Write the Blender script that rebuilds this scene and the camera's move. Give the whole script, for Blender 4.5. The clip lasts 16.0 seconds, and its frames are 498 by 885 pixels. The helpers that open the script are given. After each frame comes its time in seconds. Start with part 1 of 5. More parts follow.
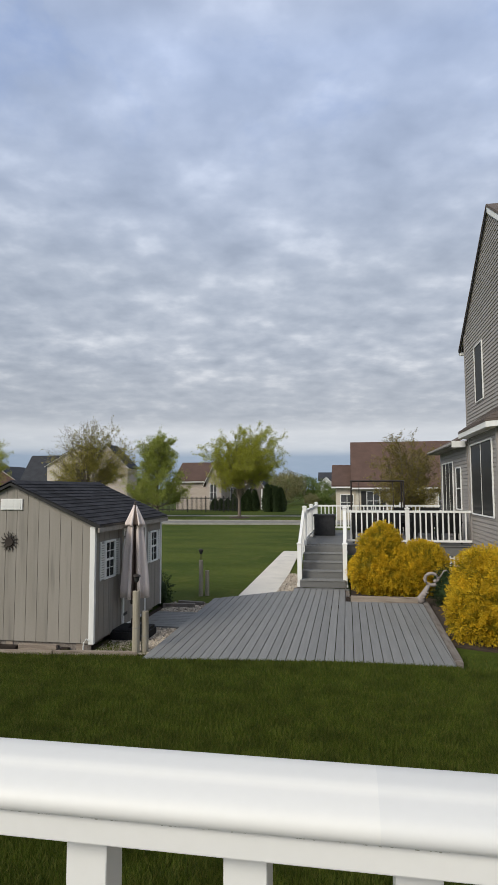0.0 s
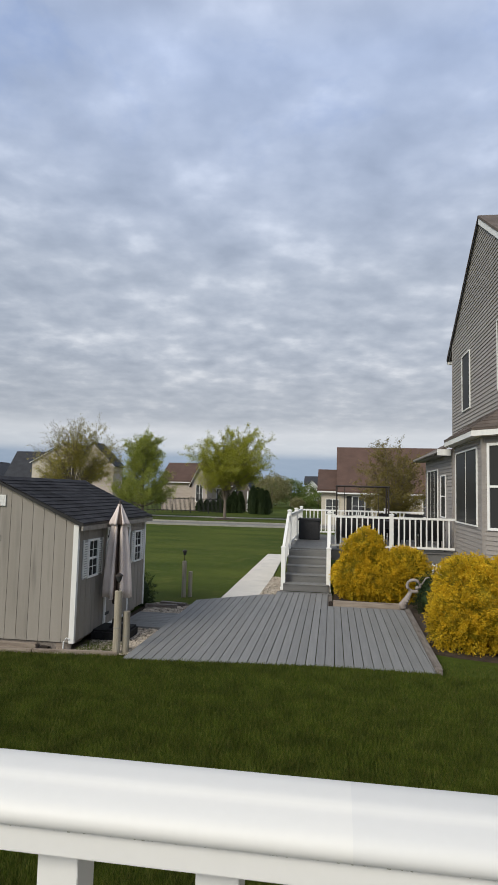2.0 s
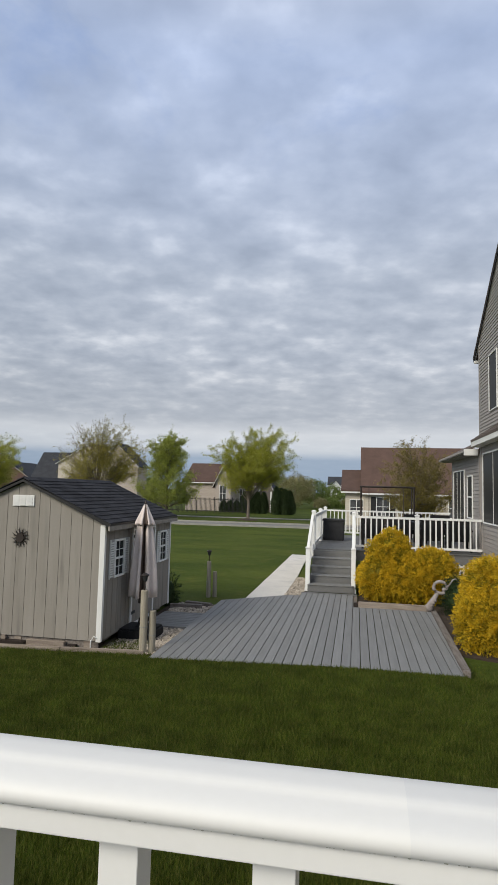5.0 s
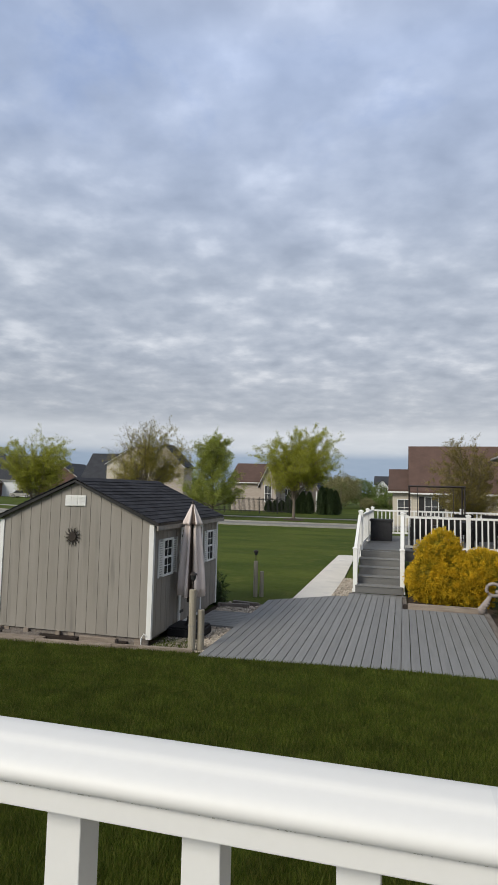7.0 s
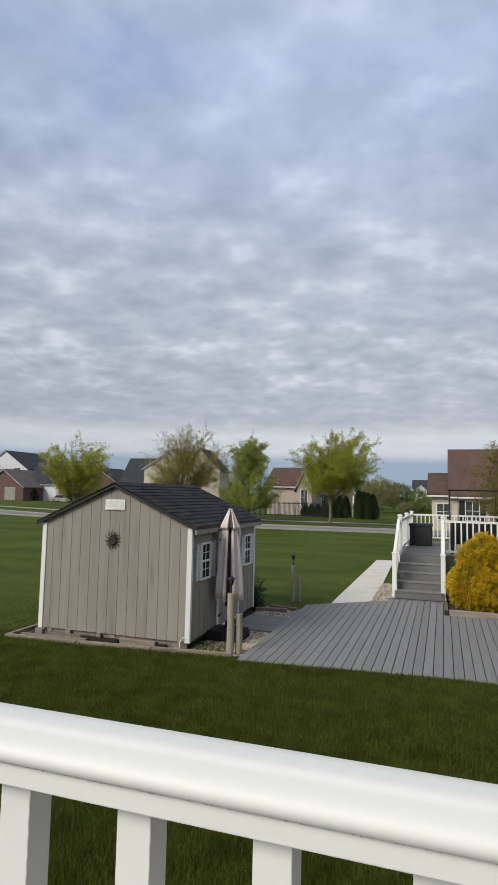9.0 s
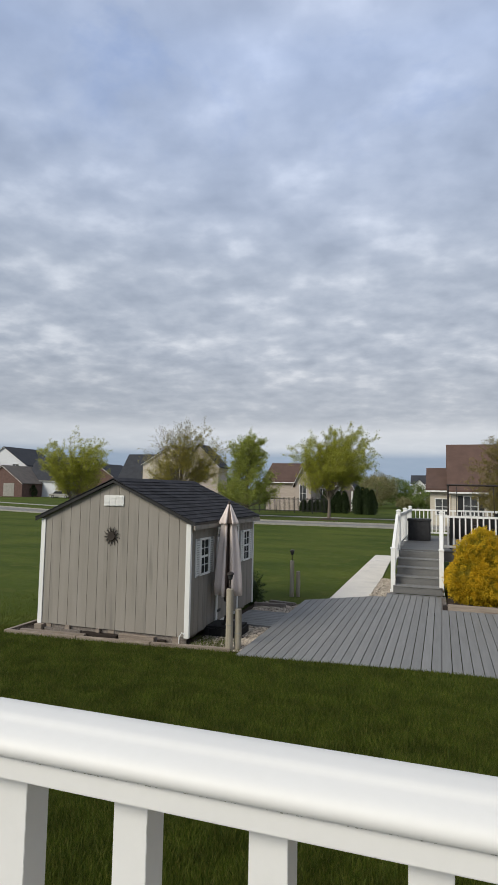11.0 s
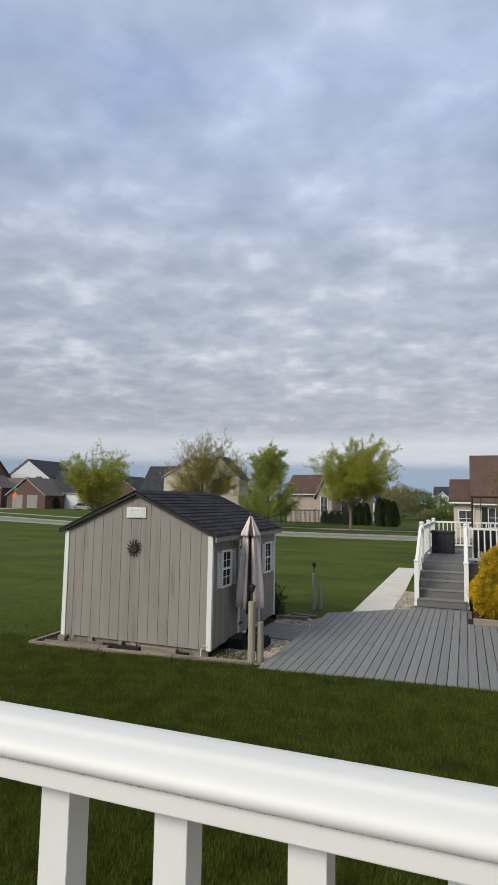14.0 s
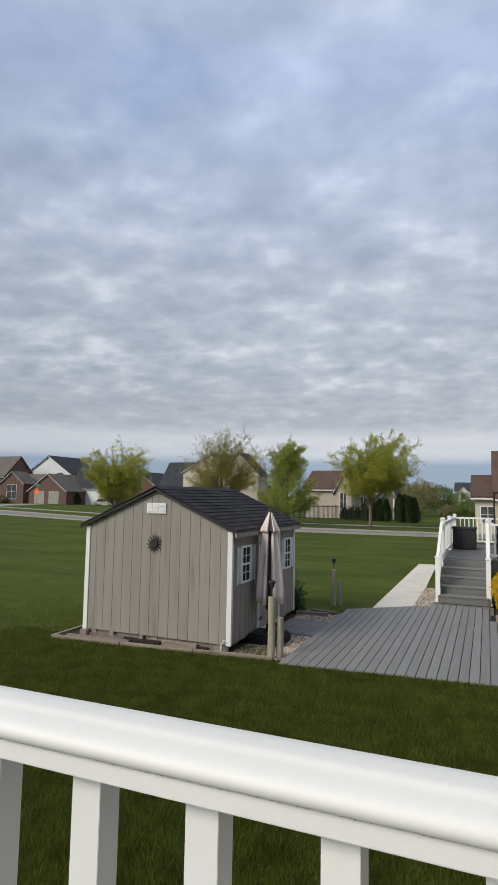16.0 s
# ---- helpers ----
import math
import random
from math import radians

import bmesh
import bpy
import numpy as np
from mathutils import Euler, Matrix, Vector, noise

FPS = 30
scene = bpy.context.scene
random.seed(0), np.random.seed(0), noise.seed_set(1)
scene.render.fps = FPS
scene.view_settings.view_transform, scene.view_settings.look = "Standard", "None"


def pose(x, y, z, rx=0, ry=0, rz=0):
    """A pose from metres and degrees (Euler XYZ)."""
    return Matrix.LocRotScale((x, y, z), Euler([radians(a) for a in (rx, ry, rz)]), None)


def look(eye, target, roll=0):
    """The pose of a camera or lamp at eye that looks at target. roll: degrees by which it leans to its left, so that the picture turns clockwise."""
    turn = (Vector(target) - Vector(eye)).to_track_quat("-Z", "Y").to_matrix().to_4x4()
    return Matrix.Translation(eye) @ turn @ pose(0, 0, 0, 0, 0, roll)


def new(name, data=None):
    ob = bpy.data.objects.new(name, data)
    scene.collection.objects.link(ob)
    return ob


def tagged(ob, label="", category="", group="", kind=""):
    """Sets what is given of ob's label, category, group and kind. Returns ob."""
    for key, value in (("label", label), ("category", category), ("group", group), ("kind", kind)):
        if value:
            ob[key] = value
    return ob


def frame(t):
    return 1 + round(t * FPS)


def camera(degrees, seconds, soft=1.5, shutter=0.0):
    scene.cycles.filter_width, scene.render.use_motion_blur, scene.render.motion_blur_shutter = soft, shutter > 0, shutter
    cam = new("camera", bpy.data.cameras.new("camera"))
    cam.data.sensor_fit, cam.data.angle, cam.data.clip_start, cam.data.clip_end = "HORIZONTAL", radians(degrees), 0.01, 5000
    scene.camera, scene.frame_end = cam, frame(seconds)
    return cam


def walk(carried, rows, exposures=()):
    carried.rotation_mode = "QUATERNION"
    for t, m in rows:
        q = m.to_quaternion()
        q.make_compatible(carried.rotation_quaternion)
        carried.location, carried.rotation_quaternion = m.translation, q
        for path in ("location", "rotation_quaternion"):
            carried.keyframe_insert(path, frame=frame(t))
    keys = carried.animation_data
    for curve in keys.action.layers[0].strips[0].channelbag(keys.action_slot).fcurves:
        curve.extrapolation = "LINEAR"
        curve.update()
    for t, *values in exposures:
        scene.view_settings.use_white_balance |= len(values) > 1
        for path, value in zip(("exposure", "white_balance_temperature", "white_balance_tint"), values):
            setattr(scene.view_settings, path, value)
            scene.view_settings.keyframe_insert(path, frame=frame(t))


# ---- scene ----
cam = camera(46.5, 16.0)
PATH = [
    (0, (0.089, 0.094, 2.636), (-0.243, 2.06, 2.795), -0.2),
    (0.5, (0.096, 0.102, 2.639), (-0.219, 2.07, 2.806), -0.3),
    (1, (0.101, 0.096, 2.644), (-0.209, 2.064, 2.825), -0.3),
    (1.5, (0.1, 0.095, 2.646), (-0.198, 2.065, 2.82), 0.6),
    (2, (0.091, 0.093, 2.646), (-0.198, 2.065, 2.812), 1.4),
    (2.5, (0.094, 0.076, 2.655), (-0.191, 2.047, 2.843), 1.2),
    (3, (0.081, 0.072, 2.655), (-0.229, 2.039, 2.846), 1.7),
    (5.5, (0.066, 0.079, 2.644), (-0.339, 2.031, 2.805), 1.1),
    (6, (0.058, 0.078, 2.644), (-0.414, 2.015, 2.803), 1.0),
    (6.5, (0.042, 0.075, 2.644), (-0.495, 1.996, 2.796), 1.1),
    (7, (0.041, 0.072, 2.645), (-0.476, 1.997, 2.807), 1.3),
    (7.5, (0.029, 0.079, 2.641), (-0.521, 1.997, 2.781), 1.1),
    (8, (0.022, 0.085, 2.637), (-0.555, 1.994, 2.783), 0.6),
    (8.5, (0.017, 0.073, 2.64), (-0.6, 1.968, 2.813), 1.2),
    (9, (0.014, 0.066, 2.641), (-0.62, 1.955, 2.815), 1.2),
    (11.5, (0.019, 0.068, 2.639), (-0.607, 1.961, 2.797), 1.0),
    (12, (0.026, 0.063, 2.642), (-0.579, 1.962, 2.817), 0.8),
    (12.5, (0.024, 0.067, 2.64), (-0.592, 1.963, 2.804), 0.6),
    (13, (0.022, 0.066, 2.642), (-0.604, 1.957, 2.82), 0.6),
    (13.5, (0.02, 0.053, 2.645), (-0.619, 1.938, 2.847), 0.6),
    (14, (0.008, 0.048, 2.644), (-0.688, 1.913, 2.842), 1.0),
    (14.5, (-0.004, 0.049, 2.641), (-0.75, 1.896, 2.817), 1.0),
    (15, (-0.008, 0.051, 2.639), (-0.763, 1.895, 2.812), 1.3),
    (15.5, (-0.006, 0.051, 2.639), (-0.766, 1.892, 2.821), 1.0),
    (16, (-0.004, 0.05, 2.639), (-0.76, 1.892, 2.822), 1.0),
]
walk(cam, [(t, look(eye, target, roll)) for t, eye, target, roll in PATH])
scene.view_settings.exposure = 0.0

# ---- world and sun ----
SUN_DIR = Vector((-0.45, -0.66, 0.55)).normalized()
world = bpy.data.worlds.new("sky")
scene.world = world
world.use_nodes = True
wt = world.node_tree
wt.nodes.clear()


def wn(kind, **kw):
    n = wt.nodes.new(kind)
    for k, v in kw.items():
        n.inputs[k].default_value = v
    return n


def wmath(op, a, b=None):
    n = wt.nodes.new("ShaderNodeMath")
    n.operation = op
    for k, v in enumerate((a, b)):
        if v is None:
            continue
        if isinstance(v, (int, float)):
            n.inputs[k].default_value = v
        else:
            wt.links.new(v, n.inputs[k])
    return n.outputs[0]


def wramp(fac, stops):
    n = wt.nodes.new("ShaderNodeValToRGB")
    el = n.color_ramp.elements
    while len(el) < len(stops):
        el.new(0.5)
    for e, (p, c) in zip(el, stops):
        e.position, e.color = p, (*c, 1)
    wt.links.new(fac, n.inputs[0])
    return n.outputs[0]


def wmix(fac, a, b):
    n = wt.nodes.new("ShaderNodeMix")
    n.data_type = "RGBA"
    for k, v in ((0, fac), (6, a), (7, b)):
        if isinstance(v, (int, float)):
            n.inputs[k].default_value = v
        elif isinstance(v, tuple):
            n.inputs[k].default_value = (*v, 1)
        else:
            wt.links.new(v, n.inputs[k])
    return n.outputs[2]


nishita = wt.nodes.new("ShaderNodeTexSky")
nishita.sky_type, nishita.sun_disc = "NISHITA", False
nishita.sun_elevation = math.asin(SUN_DIR.z)
nishita.sun_rotation = math.atan2(SUN_DIR.x, SUN_DIR.y)
geo = wt.nodes.new("ShaderNodeTexCoord")
sep = wt.nodes.new("ShaderNodeSeparateXYZ")
wt.links.new(geo.outputs["Generated"], sep.inputs[0])
up = wmath("MAXIMUM", sep.outputs[2], 0.0)
den = wmath("ADD", up, 0.20)
com = wt.nodes.new("ShaderNodeCombineXYZ")
wt.links.new(wmath("DIVIDE", sep.outputs[0], den), com.inputs[0])
wt.links.new(wmath("DIVIDE", sep.outputs[1], den), com.inputs[1])


def wnoise(scale, detail, rough, sx=1.0, sy=1.0, warp=0.0):
    m = wt.nodes.new("ShaderNodeMapping")
    m.inputs["Scale"].default_value = (sx, sy, 1)
    m.inputs["Rotation"].default_value = (0, 0, -0.15)
    wt.links.new(com.outputs[0], m.inputs[0])
    n = wn("ShaderNodeTexNoise", Scale=scale, Detail=detail, Roughness=rough, Distortion=warp)
    wt.links.new(m.outputs[0], n.inputs["Vector"])
    return n.outputs[0]


puffs = wnoise(5.4, 5.0, 0.48, 0.95, 1.0, 0.0)
cells = wmath("ADD", wmath("MULTIPLY", wmath("SUBTRACT", wnoise(12.5, 3.0, 0.5, 0.95, 1.0, 0.0), 0.5), wramp(up, [(0.2, (1, 1, 1)), (0.6, (0.3, 0.3, 0.3))])), 0.5)
banks = wnoise(1.7, 4.0, 0.5, 0.9, 1.1, 0.1)
mixed = wmath("ADD", wmath("ADD", wmath("MULTIPLY", puffs, 0.46), wmath("MULTIPLY", cells, 0.26)), wmath("MULTIPLY", banks, 0.28))
cloud = wramp(mixed, [(0.37, (0.352, 0.390, 0.452)), (0.46, (0.418, 0.456, 0.518)), (0.53, (0.488, 0.522, 0.578)), (0.64, (0.685, 0.705, 0.74))])
tint = wramp(up, [(0.12, (1.0, 1.0, 1.0)), (0.35, (0.96, 1.0, 1.07)), (0.62, (0.90, 1.01, 1.25)), (0.85, (1.02, 1.0, 0.98))])
tm = wt.nodes.new("ShaderNodeMix")
tm.data_type, tm.blend_type = "RGBA", "MULTIPLY"
tm.inputs[0].default_value = 1.0
wt.links.new(cloud, tm.inputs[6])
wt.links.new(tint, tm.inputs[7])
cloud = tm.outputs[2]
sc = wt.nodes.new("ShaderNodeVectorMath")
sc.operation = "SCALE"
wt.links.new(nishita.outputs[0], sc.inputs[0])
sc.inputs["Scale"].default_value = 0.10
blue = wmix(0.4, (0.27, 0.42, 0.82), sc.outputs[0])
open_sky = wmath("MULTIPLY", wramp(wnoise(2.6, 6.0, 0.6, 1, 1, 0.2), [(0.52, (0, 0, 0)), (0.66, (1, 1, 1))]), wramp(up, [(0.46, (0, 0, 0)), (0.66, (1, 1, 1))]))
sky = wmix(wmath("MULTIPLY", open_sky, 0.55), cloud, blue)
low = wramp(up, [(0.0, (0.28, 0.36, 0.47)), (0.055, (0.30, 0.38, 0.49)), (0.068, (0.56, 0.60, 0.65)), (0.098, (0.64, 0.665, 0.70)), (0.125, (0.40, 0.435, 0.49)), (0.18, (0.40, 0.435, 0.49))])
lowfac = wramp(up, [(0.0, (1, 1, 1)), (0.095, (0.80, 0.80, 0.80)), (0.13, (0.50, 0.50, 0.50)), (0.22, (0, 0, 0))])
sky = wmix(lowfac, sky, low)
heavier = wramp(wmath("ADD", sep.outputs[0], 1.0), [(0.15, (0.82, 0.84, 0.86)), (0.75, (1, 1, 1))])
hm = wt.nodes.new("ShaderNodeMix")
hm.data_type, hm.blend_type = "RGBA", "MULTIPLY"
hm.inputs[0].default_value = 1.0
wt.links.new(sky, hm.inputs[6])
wt.links.new(heavier, hm.inputs[7])
sky = hm.outputs[2]
bg = wn("ShaderNodeBackground", Strength=1.08)
wt.links.new(sky, bg.inputs[0])
wo = wt.nodes.new("ShaderNodeOutputWorld")
wt.links.new(bg.outputs[0], wo.inputs[0])

sun = new("sun", bpy.data.lights.new("sun", "SUN"))
sun.data.energy, sun.data.angle, sun.data.color = 2.75, radians(28), (1.0, 0.935, 0.80)
sun.matrix_world = look(SUN_DIR * 50, (0, 0, 0))


# ---- materials ----
def material(name, a, b, rough=0.7, scale=8.0, fine=120.0, bump=0.15, stretch=(1, 1, 1), metal=0.0, vary=0.0, per="", spec=0.4, stain=None, dist=0.004, grain=0.19):
    """Noise at two scales between two colours, fine relief, and a spread from piece to piece."""
    m = bpy.data.materials.new(name)
    m.use_nodes = True
    nt = m.node_tree
    p = nt.nodes["Principled BSDF"]
    p.inputs["Metallic"].default_value = metal
    p.inputs["Specular IOR Level"].default_value = spec
    tc = nt.nodes.new("ShaderNodeTexCoord")
    mp = nt.nodes.new("ShaderNodeMapping")
    mp.inputs["Scale"].default_value = stretch
    nt.links.new(tc.outputs["Object"], mp.inputs[0])

    def noise_tex(s, d=4.0):
        n = nt.nodes.new("ShaderNodeTexNoise")
        n.inputs["Scale"].default_value, n.inputs["Detail"].default_value = s, d
        nt.links.new(mp.outputs[0], n.inputs["Vector"])
        return n.outputs[0]

    def mix(fac, x, y, blend="MIX"):
        n = nt.nodes.new("ShaderNodeMix")
        n.data_type, n.blend_type = "RGBA", blend
        for k, v in ((0, fac), (6, x), (7, y)):
            if isinstance(v, (int, float)):
                n.inputs[k].default_value = v
            elif isinstance(v, tuple):
                n.inputs[k].default_value = (*v, 1)
            else:
                nt.links.new(v, n.inputs[k])
        return n.outputs[2]

    def ramp(fac, lo, hi):
        n = nt.nodes.new("ShaderNodeMapRange")
        n.inputs[1].default_value, n.inputs[2].default_value = lo, hi
        nt.links.new(fac, n.inputs[0])
        return n.outputs[0]

    big, small = noise_tex(scale), noise_tex(fine, 3.0)
    col = mix(ramp(big, 0.3, 0.7), a, b)
    sm = nt.nodes.new("ShaderNodeMapRange")
    sm.inputs[1].default_value, sm.inputs[2].default_value = 0.25, 0.75
    sm.inputs[3].default_value, sm.inputs[4].default_value = 1 - grain, 1 + grain
    nt.links.new(small, sm.inputs[0])
    vm = nt.nodes.new("ShaderNodeVectorMath")
    vm.operation = "SCALE"
    nt.links.new(col, vm.inputs[0])
    nt.links.new(sm.outputs[0], vm.inputs["Scale"])
    col = vm.outputs[0]
    if stain:
        col = mix(ramp(noise_tex(stain[1], 6.0), 0.56, 0.74), col, stain[0])
    if vary:
        if per == "island":
            rnd = nt.nodes.new("ShaderNodeNewGeometry").outputs["Random Per Island"]
        else:
            rnd = nt.nodes.new("ShaderNodeObjectInfo").outputs["Random"]
        rr = nt.nodes.new("ShaderNodeMapRange")
        rr.inputs[3].default_value, rr.inputs[4].default_value = 1 - vary, 1 + vary
        nt.links.new(rnd, rr.inputs[0])
        v2 = nt.nodes.new("ShaderNodeVectorMath")
        v2.operation = "SCALE"
        nt.links.new(col, v2.inputs[0])
        nt.links.new(rr.outputs[0], v2.inputs["Scale"])
        col = v2.outputs[0]
    nt.links.new(col, p.inputs["Base Color"])
    rg = nt.nodes.new("ShaderNodeMapRange")
    rg.inputs[3].default_value, rg.inputs[4].default_value = max(rough - 0.1, 0.02), min(rough + 0.1, 1)
    nt.links.new(big, rg.inputs[0])
    nt.links.new(rg.outputs[0], p.inputs["Roughness"])
    if bump:
        bp = nt.nodes.new("ShaderNodeBump")
        bp.inputs["Strength"].default_value, bp.inputs["Distance"].default_value = bump, dist
        nt.links.new(small, bp.inputs["Height"])
        nt.links.new(bp.outputs[0], p.inputs["Normal"])
    return m


def leaf_material(name, cols, trans=0.25, patch=3.0):
    """Foliage whose colour spreads from leaf to leaf."""
    m = bpy.data.materials.new(name)
    m.use_nodes = True
    nt = m.node_tree
    p = nt.nodes["Principled BSDF"]
    g = nt.nodes.new("ShaderNodeNewGeometry")
    r = nt.nodes.new("ShaderNodeValToRGB")
    while len(r.color_ramp.elements) < len(cols):
        r.color_ramp.elements.new(0.5)
    for k, (e, c) in enumerate(zip(r.color_ramp.elements, cols)):
        e.position, e.color = k / max(len(cols) - 1, 1), (*c, 1)
    nt.links.new(g.outputs["Random Per Island"], r.inputs[0])
    tcn = nt.nodes.new("ShaderNodeTexCoord")
    nz = nt.nodes.new("ShaderNodeTexNoise")
    nz.inputs["Scale"].default_value = patch
    nt.links.new(tcn.outputs["Object"], nz.inputs["Vector"])
    mr = nt.nodes.new("ShaderNodeMapRange")
    mr.inputs[1].default_value, mr.inputs[2].default_value = 0.3, 0.7
    mr.inputs[3].default_value, mr.inputs[4].default_value = 0.72, 1.22
    nt.links.new(nz.outputs[0], mr.inputs[0])
    vm = nt.nodes.new("ShaderNodeVectorMath")
    vm.operation = "SCALE"
    nt.links.new(r.outputs[0], vm.inputs[0])
    nt.links.new(mr.outputs[0], vm.inputs["Scale"])
    nt.links.new(vm.outputs[0], p.inputs["Base Color"])
    p.inputs["Roughness"].default_value = 0.6
    p.inputs["Specular IOR Level"].default_value = 0.25
    tr = nt.nodes.new("ShaderNodeBsdfTranslucent")
    nt.links.new(vm.outputs[0], tr.inputs[0])
    mx = nt.nodes.new("ShaderNodeMixShader")
    mx.inputs[0].default_value = trans
    nt.links.new(p.outputs[0], mx.inputs[1])
    nt.links.new(tr.outputs[0], mx.inputs[2])
    nt.links.new(mx.outputs[0], nt.nodes["Material Output"].inputs[0])
    return m


def lawn_material(name):
    """Turf: broad patches, mowing bands and fine tufts."""
    m = bpy.data.materials.new(name)
    m.use_nodes = True
    nt = m.node_tree
    p = nt.nodes["Principled BSDF"]
    p.inputs["Specular IOR Level"].default_value = 0.1
    p.inputs["Roughness"].default_value = 0.92
    tc = nt.nodes.new("ShaderNodeTexCoord")

    def tex(scale, detail, stretch=(1, 1, 1), turn=0.0):
        mp = nt.nodes.new("ShaderNodeMapping")
        mp.inputs["Scale"].default_value, mp.inputs["Rotation"].default_value = stretch, (0, 0, turn)
        nt.links.new(tc.outputs["Object"], mp.inputs[0])
        n = nt.nodes.new("ShaderNodeTexNoise")
        n.inputs["Scale"].default_value, n.inputs["Detail"].default_value = scale, detail
        nt.links.new(mp.outputs[0], n.inputs["Vector"])
        return n.outputs[0]

    def span(v, lo, hi, a=0.0, b=1.0):
        n = nt.nodes.new("ShaderNodeMapRange")
        for k, q in enumerate((lo, hi, a, b)):
            n.inputs[k + 1].default_value = q
        nt.links.new(v, n.inputs[0])
        return n.outputs[0]

    def mix(fac, x, y):
        n = nt.nodes.new("ShaderNodeMix")
        n.data_type = "RGBA"
        for k, v in ((0, fac), (6, x), (7, y)):
            if isinstance(v, tuple):
                n.inputs[k].default_value = (*v, 1)
            else:
                nt.links.new(v, n.inputs[k])
        return n.outputs[2]

    def scaled(col, fac):
        n = nt.nodes.new("ShaderNodeVectorMath")
        n.operation = "SCALE"
        nt.links.new(col, n.inputs[0])
        nt.links.new(fac, n.inputs["Scale"])
        return n.outputs[0]

    col = mix(span(tex(0.33, 5.0, (0.7, 1.1, 1)), 0.35, 0.65), (0.047, 0.071, 0.010), (0.079, 0.100, 0.016))
    col = mix(span(tex(1.6, 6.0), 0.55, 0.75), col, (0.098, 0.104, 0.022))
    col = scaled(col, span(tex(0.9, 2.0, (0.12, 1.0, 1), 0.75), 0.35, 0.65, 0.94, 1.06))
    col = scaled(col, span(tex(7.0, 5.0, (0.8, 1.3, 1)), 0.3, 0.7, 0.86, 1.14))
    small = tex(55, 3.0)
    col = scaled(col, span(small, 0.25, 0.75, 0.76, 1.24))
    nt.links.new(col, p.inputs["Base Color"])
    bp = nt.nodes.new("ShaderNodeBump")
    bp.inputs["Strength"].default_value, bp.inputs["Distance"].default_value = 0.6, 0.03
    nt.links.new(small, bp.inputs["Height"])
    nt.links.new(bp.outputs[0], p.inputs["Normal"])
    return m


M_GRASS = lawn_material("lawn")
M_BLADE = leaf_material("grass_blade", [(0.042, 0.068, 0.007), (0.074, 0.107, 0.011), (0.112, 0.146, 0.018), (0.175, 0.168, 0.042)], 0.42)
M_ROAD = material("asphalt", (0.18, 0.176, 0.165), (0.225, 0.22, 0.207), 0.9, 0.4, 30, 0.2)
M_CONC = material("concrete", (0.62, 0.585, 0.525), (0.70, 0.66, 0.595), 0.85, 1.5, 60, 0.15, stain=((0.56, 0.53, 0.49), 2.0), grain=0.08)
M_KERB = material("kerb_concrete", (0.25, 0.24, 0.215), (0.32, 0.31, 0.28), 0.9, 2, 60, 0.15)
M_VINYL = material("white_vinyl", (0.785, 0.785, 0.768), (0.825, 0.825, 0.808), 0.58, 3, 90, 0.0, spec=0.5, vary=0.02, grain=0.012)
M_VINYL2 = material("greyer_vinyl", (0.73, 0.735, 0.73), (0.765, 0.77, 0.765), 0.58, 3, 90, 0.0, grain=0.012)
M_GRIME = material("grime", (0.34, 0.34, 0.28), (0.52, 0.52, 0.46), 0.9, 30, 300, 0.0)
M_DECK = material("composite_deck", (0.186, 0.187, 0.184), (0.230, 0.231, 0.228), 0.75, 5, 90, 0.25, (4, 0.25, 4), vary=0.07, grain=0.14, spec=0.3)
M_DECKX = material("composite_fascia", (0.198, 0.197, 0.191), (0.232, 0.231, 0.225), 0.75, 5, 90, 0.25, (0.25, 4, 4), grain=0.14, spec=0.3)
M_DECK2 = material("composite_stair", (0.130, 0.130, 0.128), (0.158, 0.158, 0.155), 0.7, 3, 70, 0.25, (0.35, 4, 4), vary=0.08)
M_TIMBER = material("weathered_timber", (0.125, 0.105, 0.092), (0.225, 0.20, 0.178), 0.9, 5, 60, 0.4, (6, 0.6, 6), vary=0.12, stain=((0.11, 0.095, 0.08), 3))
M_TIMBERX = material("weathered_edging", (0.20, 0.16, 0.13), (0.33, 0.28, 0.23), 0.9, 4, 50, 0.25, (0.5, 6, 6), vary=0.15, stain=((0.13, 0.10, 0.08), 3))
M_POST = material("treated_post", (0.25, 0.22, 0.165), (0.36, 0.325, 0.26), 0.9, 4, 50, 0.4, (6, 6, 0.6), vary=0.1)
M_SHED = material("painted_shed_siding", (0.258, 0.236, 0.206), (0.304, 0.280, 0.248), 0.75, 1.2, 60, 0.3, (6, 6, 0.5), vary=0.03, stain=((0.20, 0.185, 0.163), 1.3), grain=0.10)
M_SHEDTRIM = material("white_trim", (0.72, 0.72, 0.70), (0.80, 0.80, 0.78), 0.5, 3, 60, 0.05, (4, 4, 0.6), grain=0.04)
M_SHUTBACK = material("shutter_backing", (0.34, 0.34, 0.33), (0.40, 0.40, 0.39), 0.6, 3, 60, 0.1)
M_SHINGLE = material("charcoal_shingle", (0.018, 0.018, 0.021), (0.040, 0.040, 0.046), 0.95, 5, 160, 0.6, vary=0.30, spec=0.2)
M_BRSHINGLE = material("brown_shingle", (0.080, 0.048, 0.038), (0.115, 0.070, 0.055), 0.95, 1.2, 30, 0.4, vary=0.08)
M_GRSHINGLE = material("weathered_shingle", (0.090, 0.070, 0.060), (0.145, 0.118, 0.102), 0.95, 2, 40, 0.4, vary=0.18)
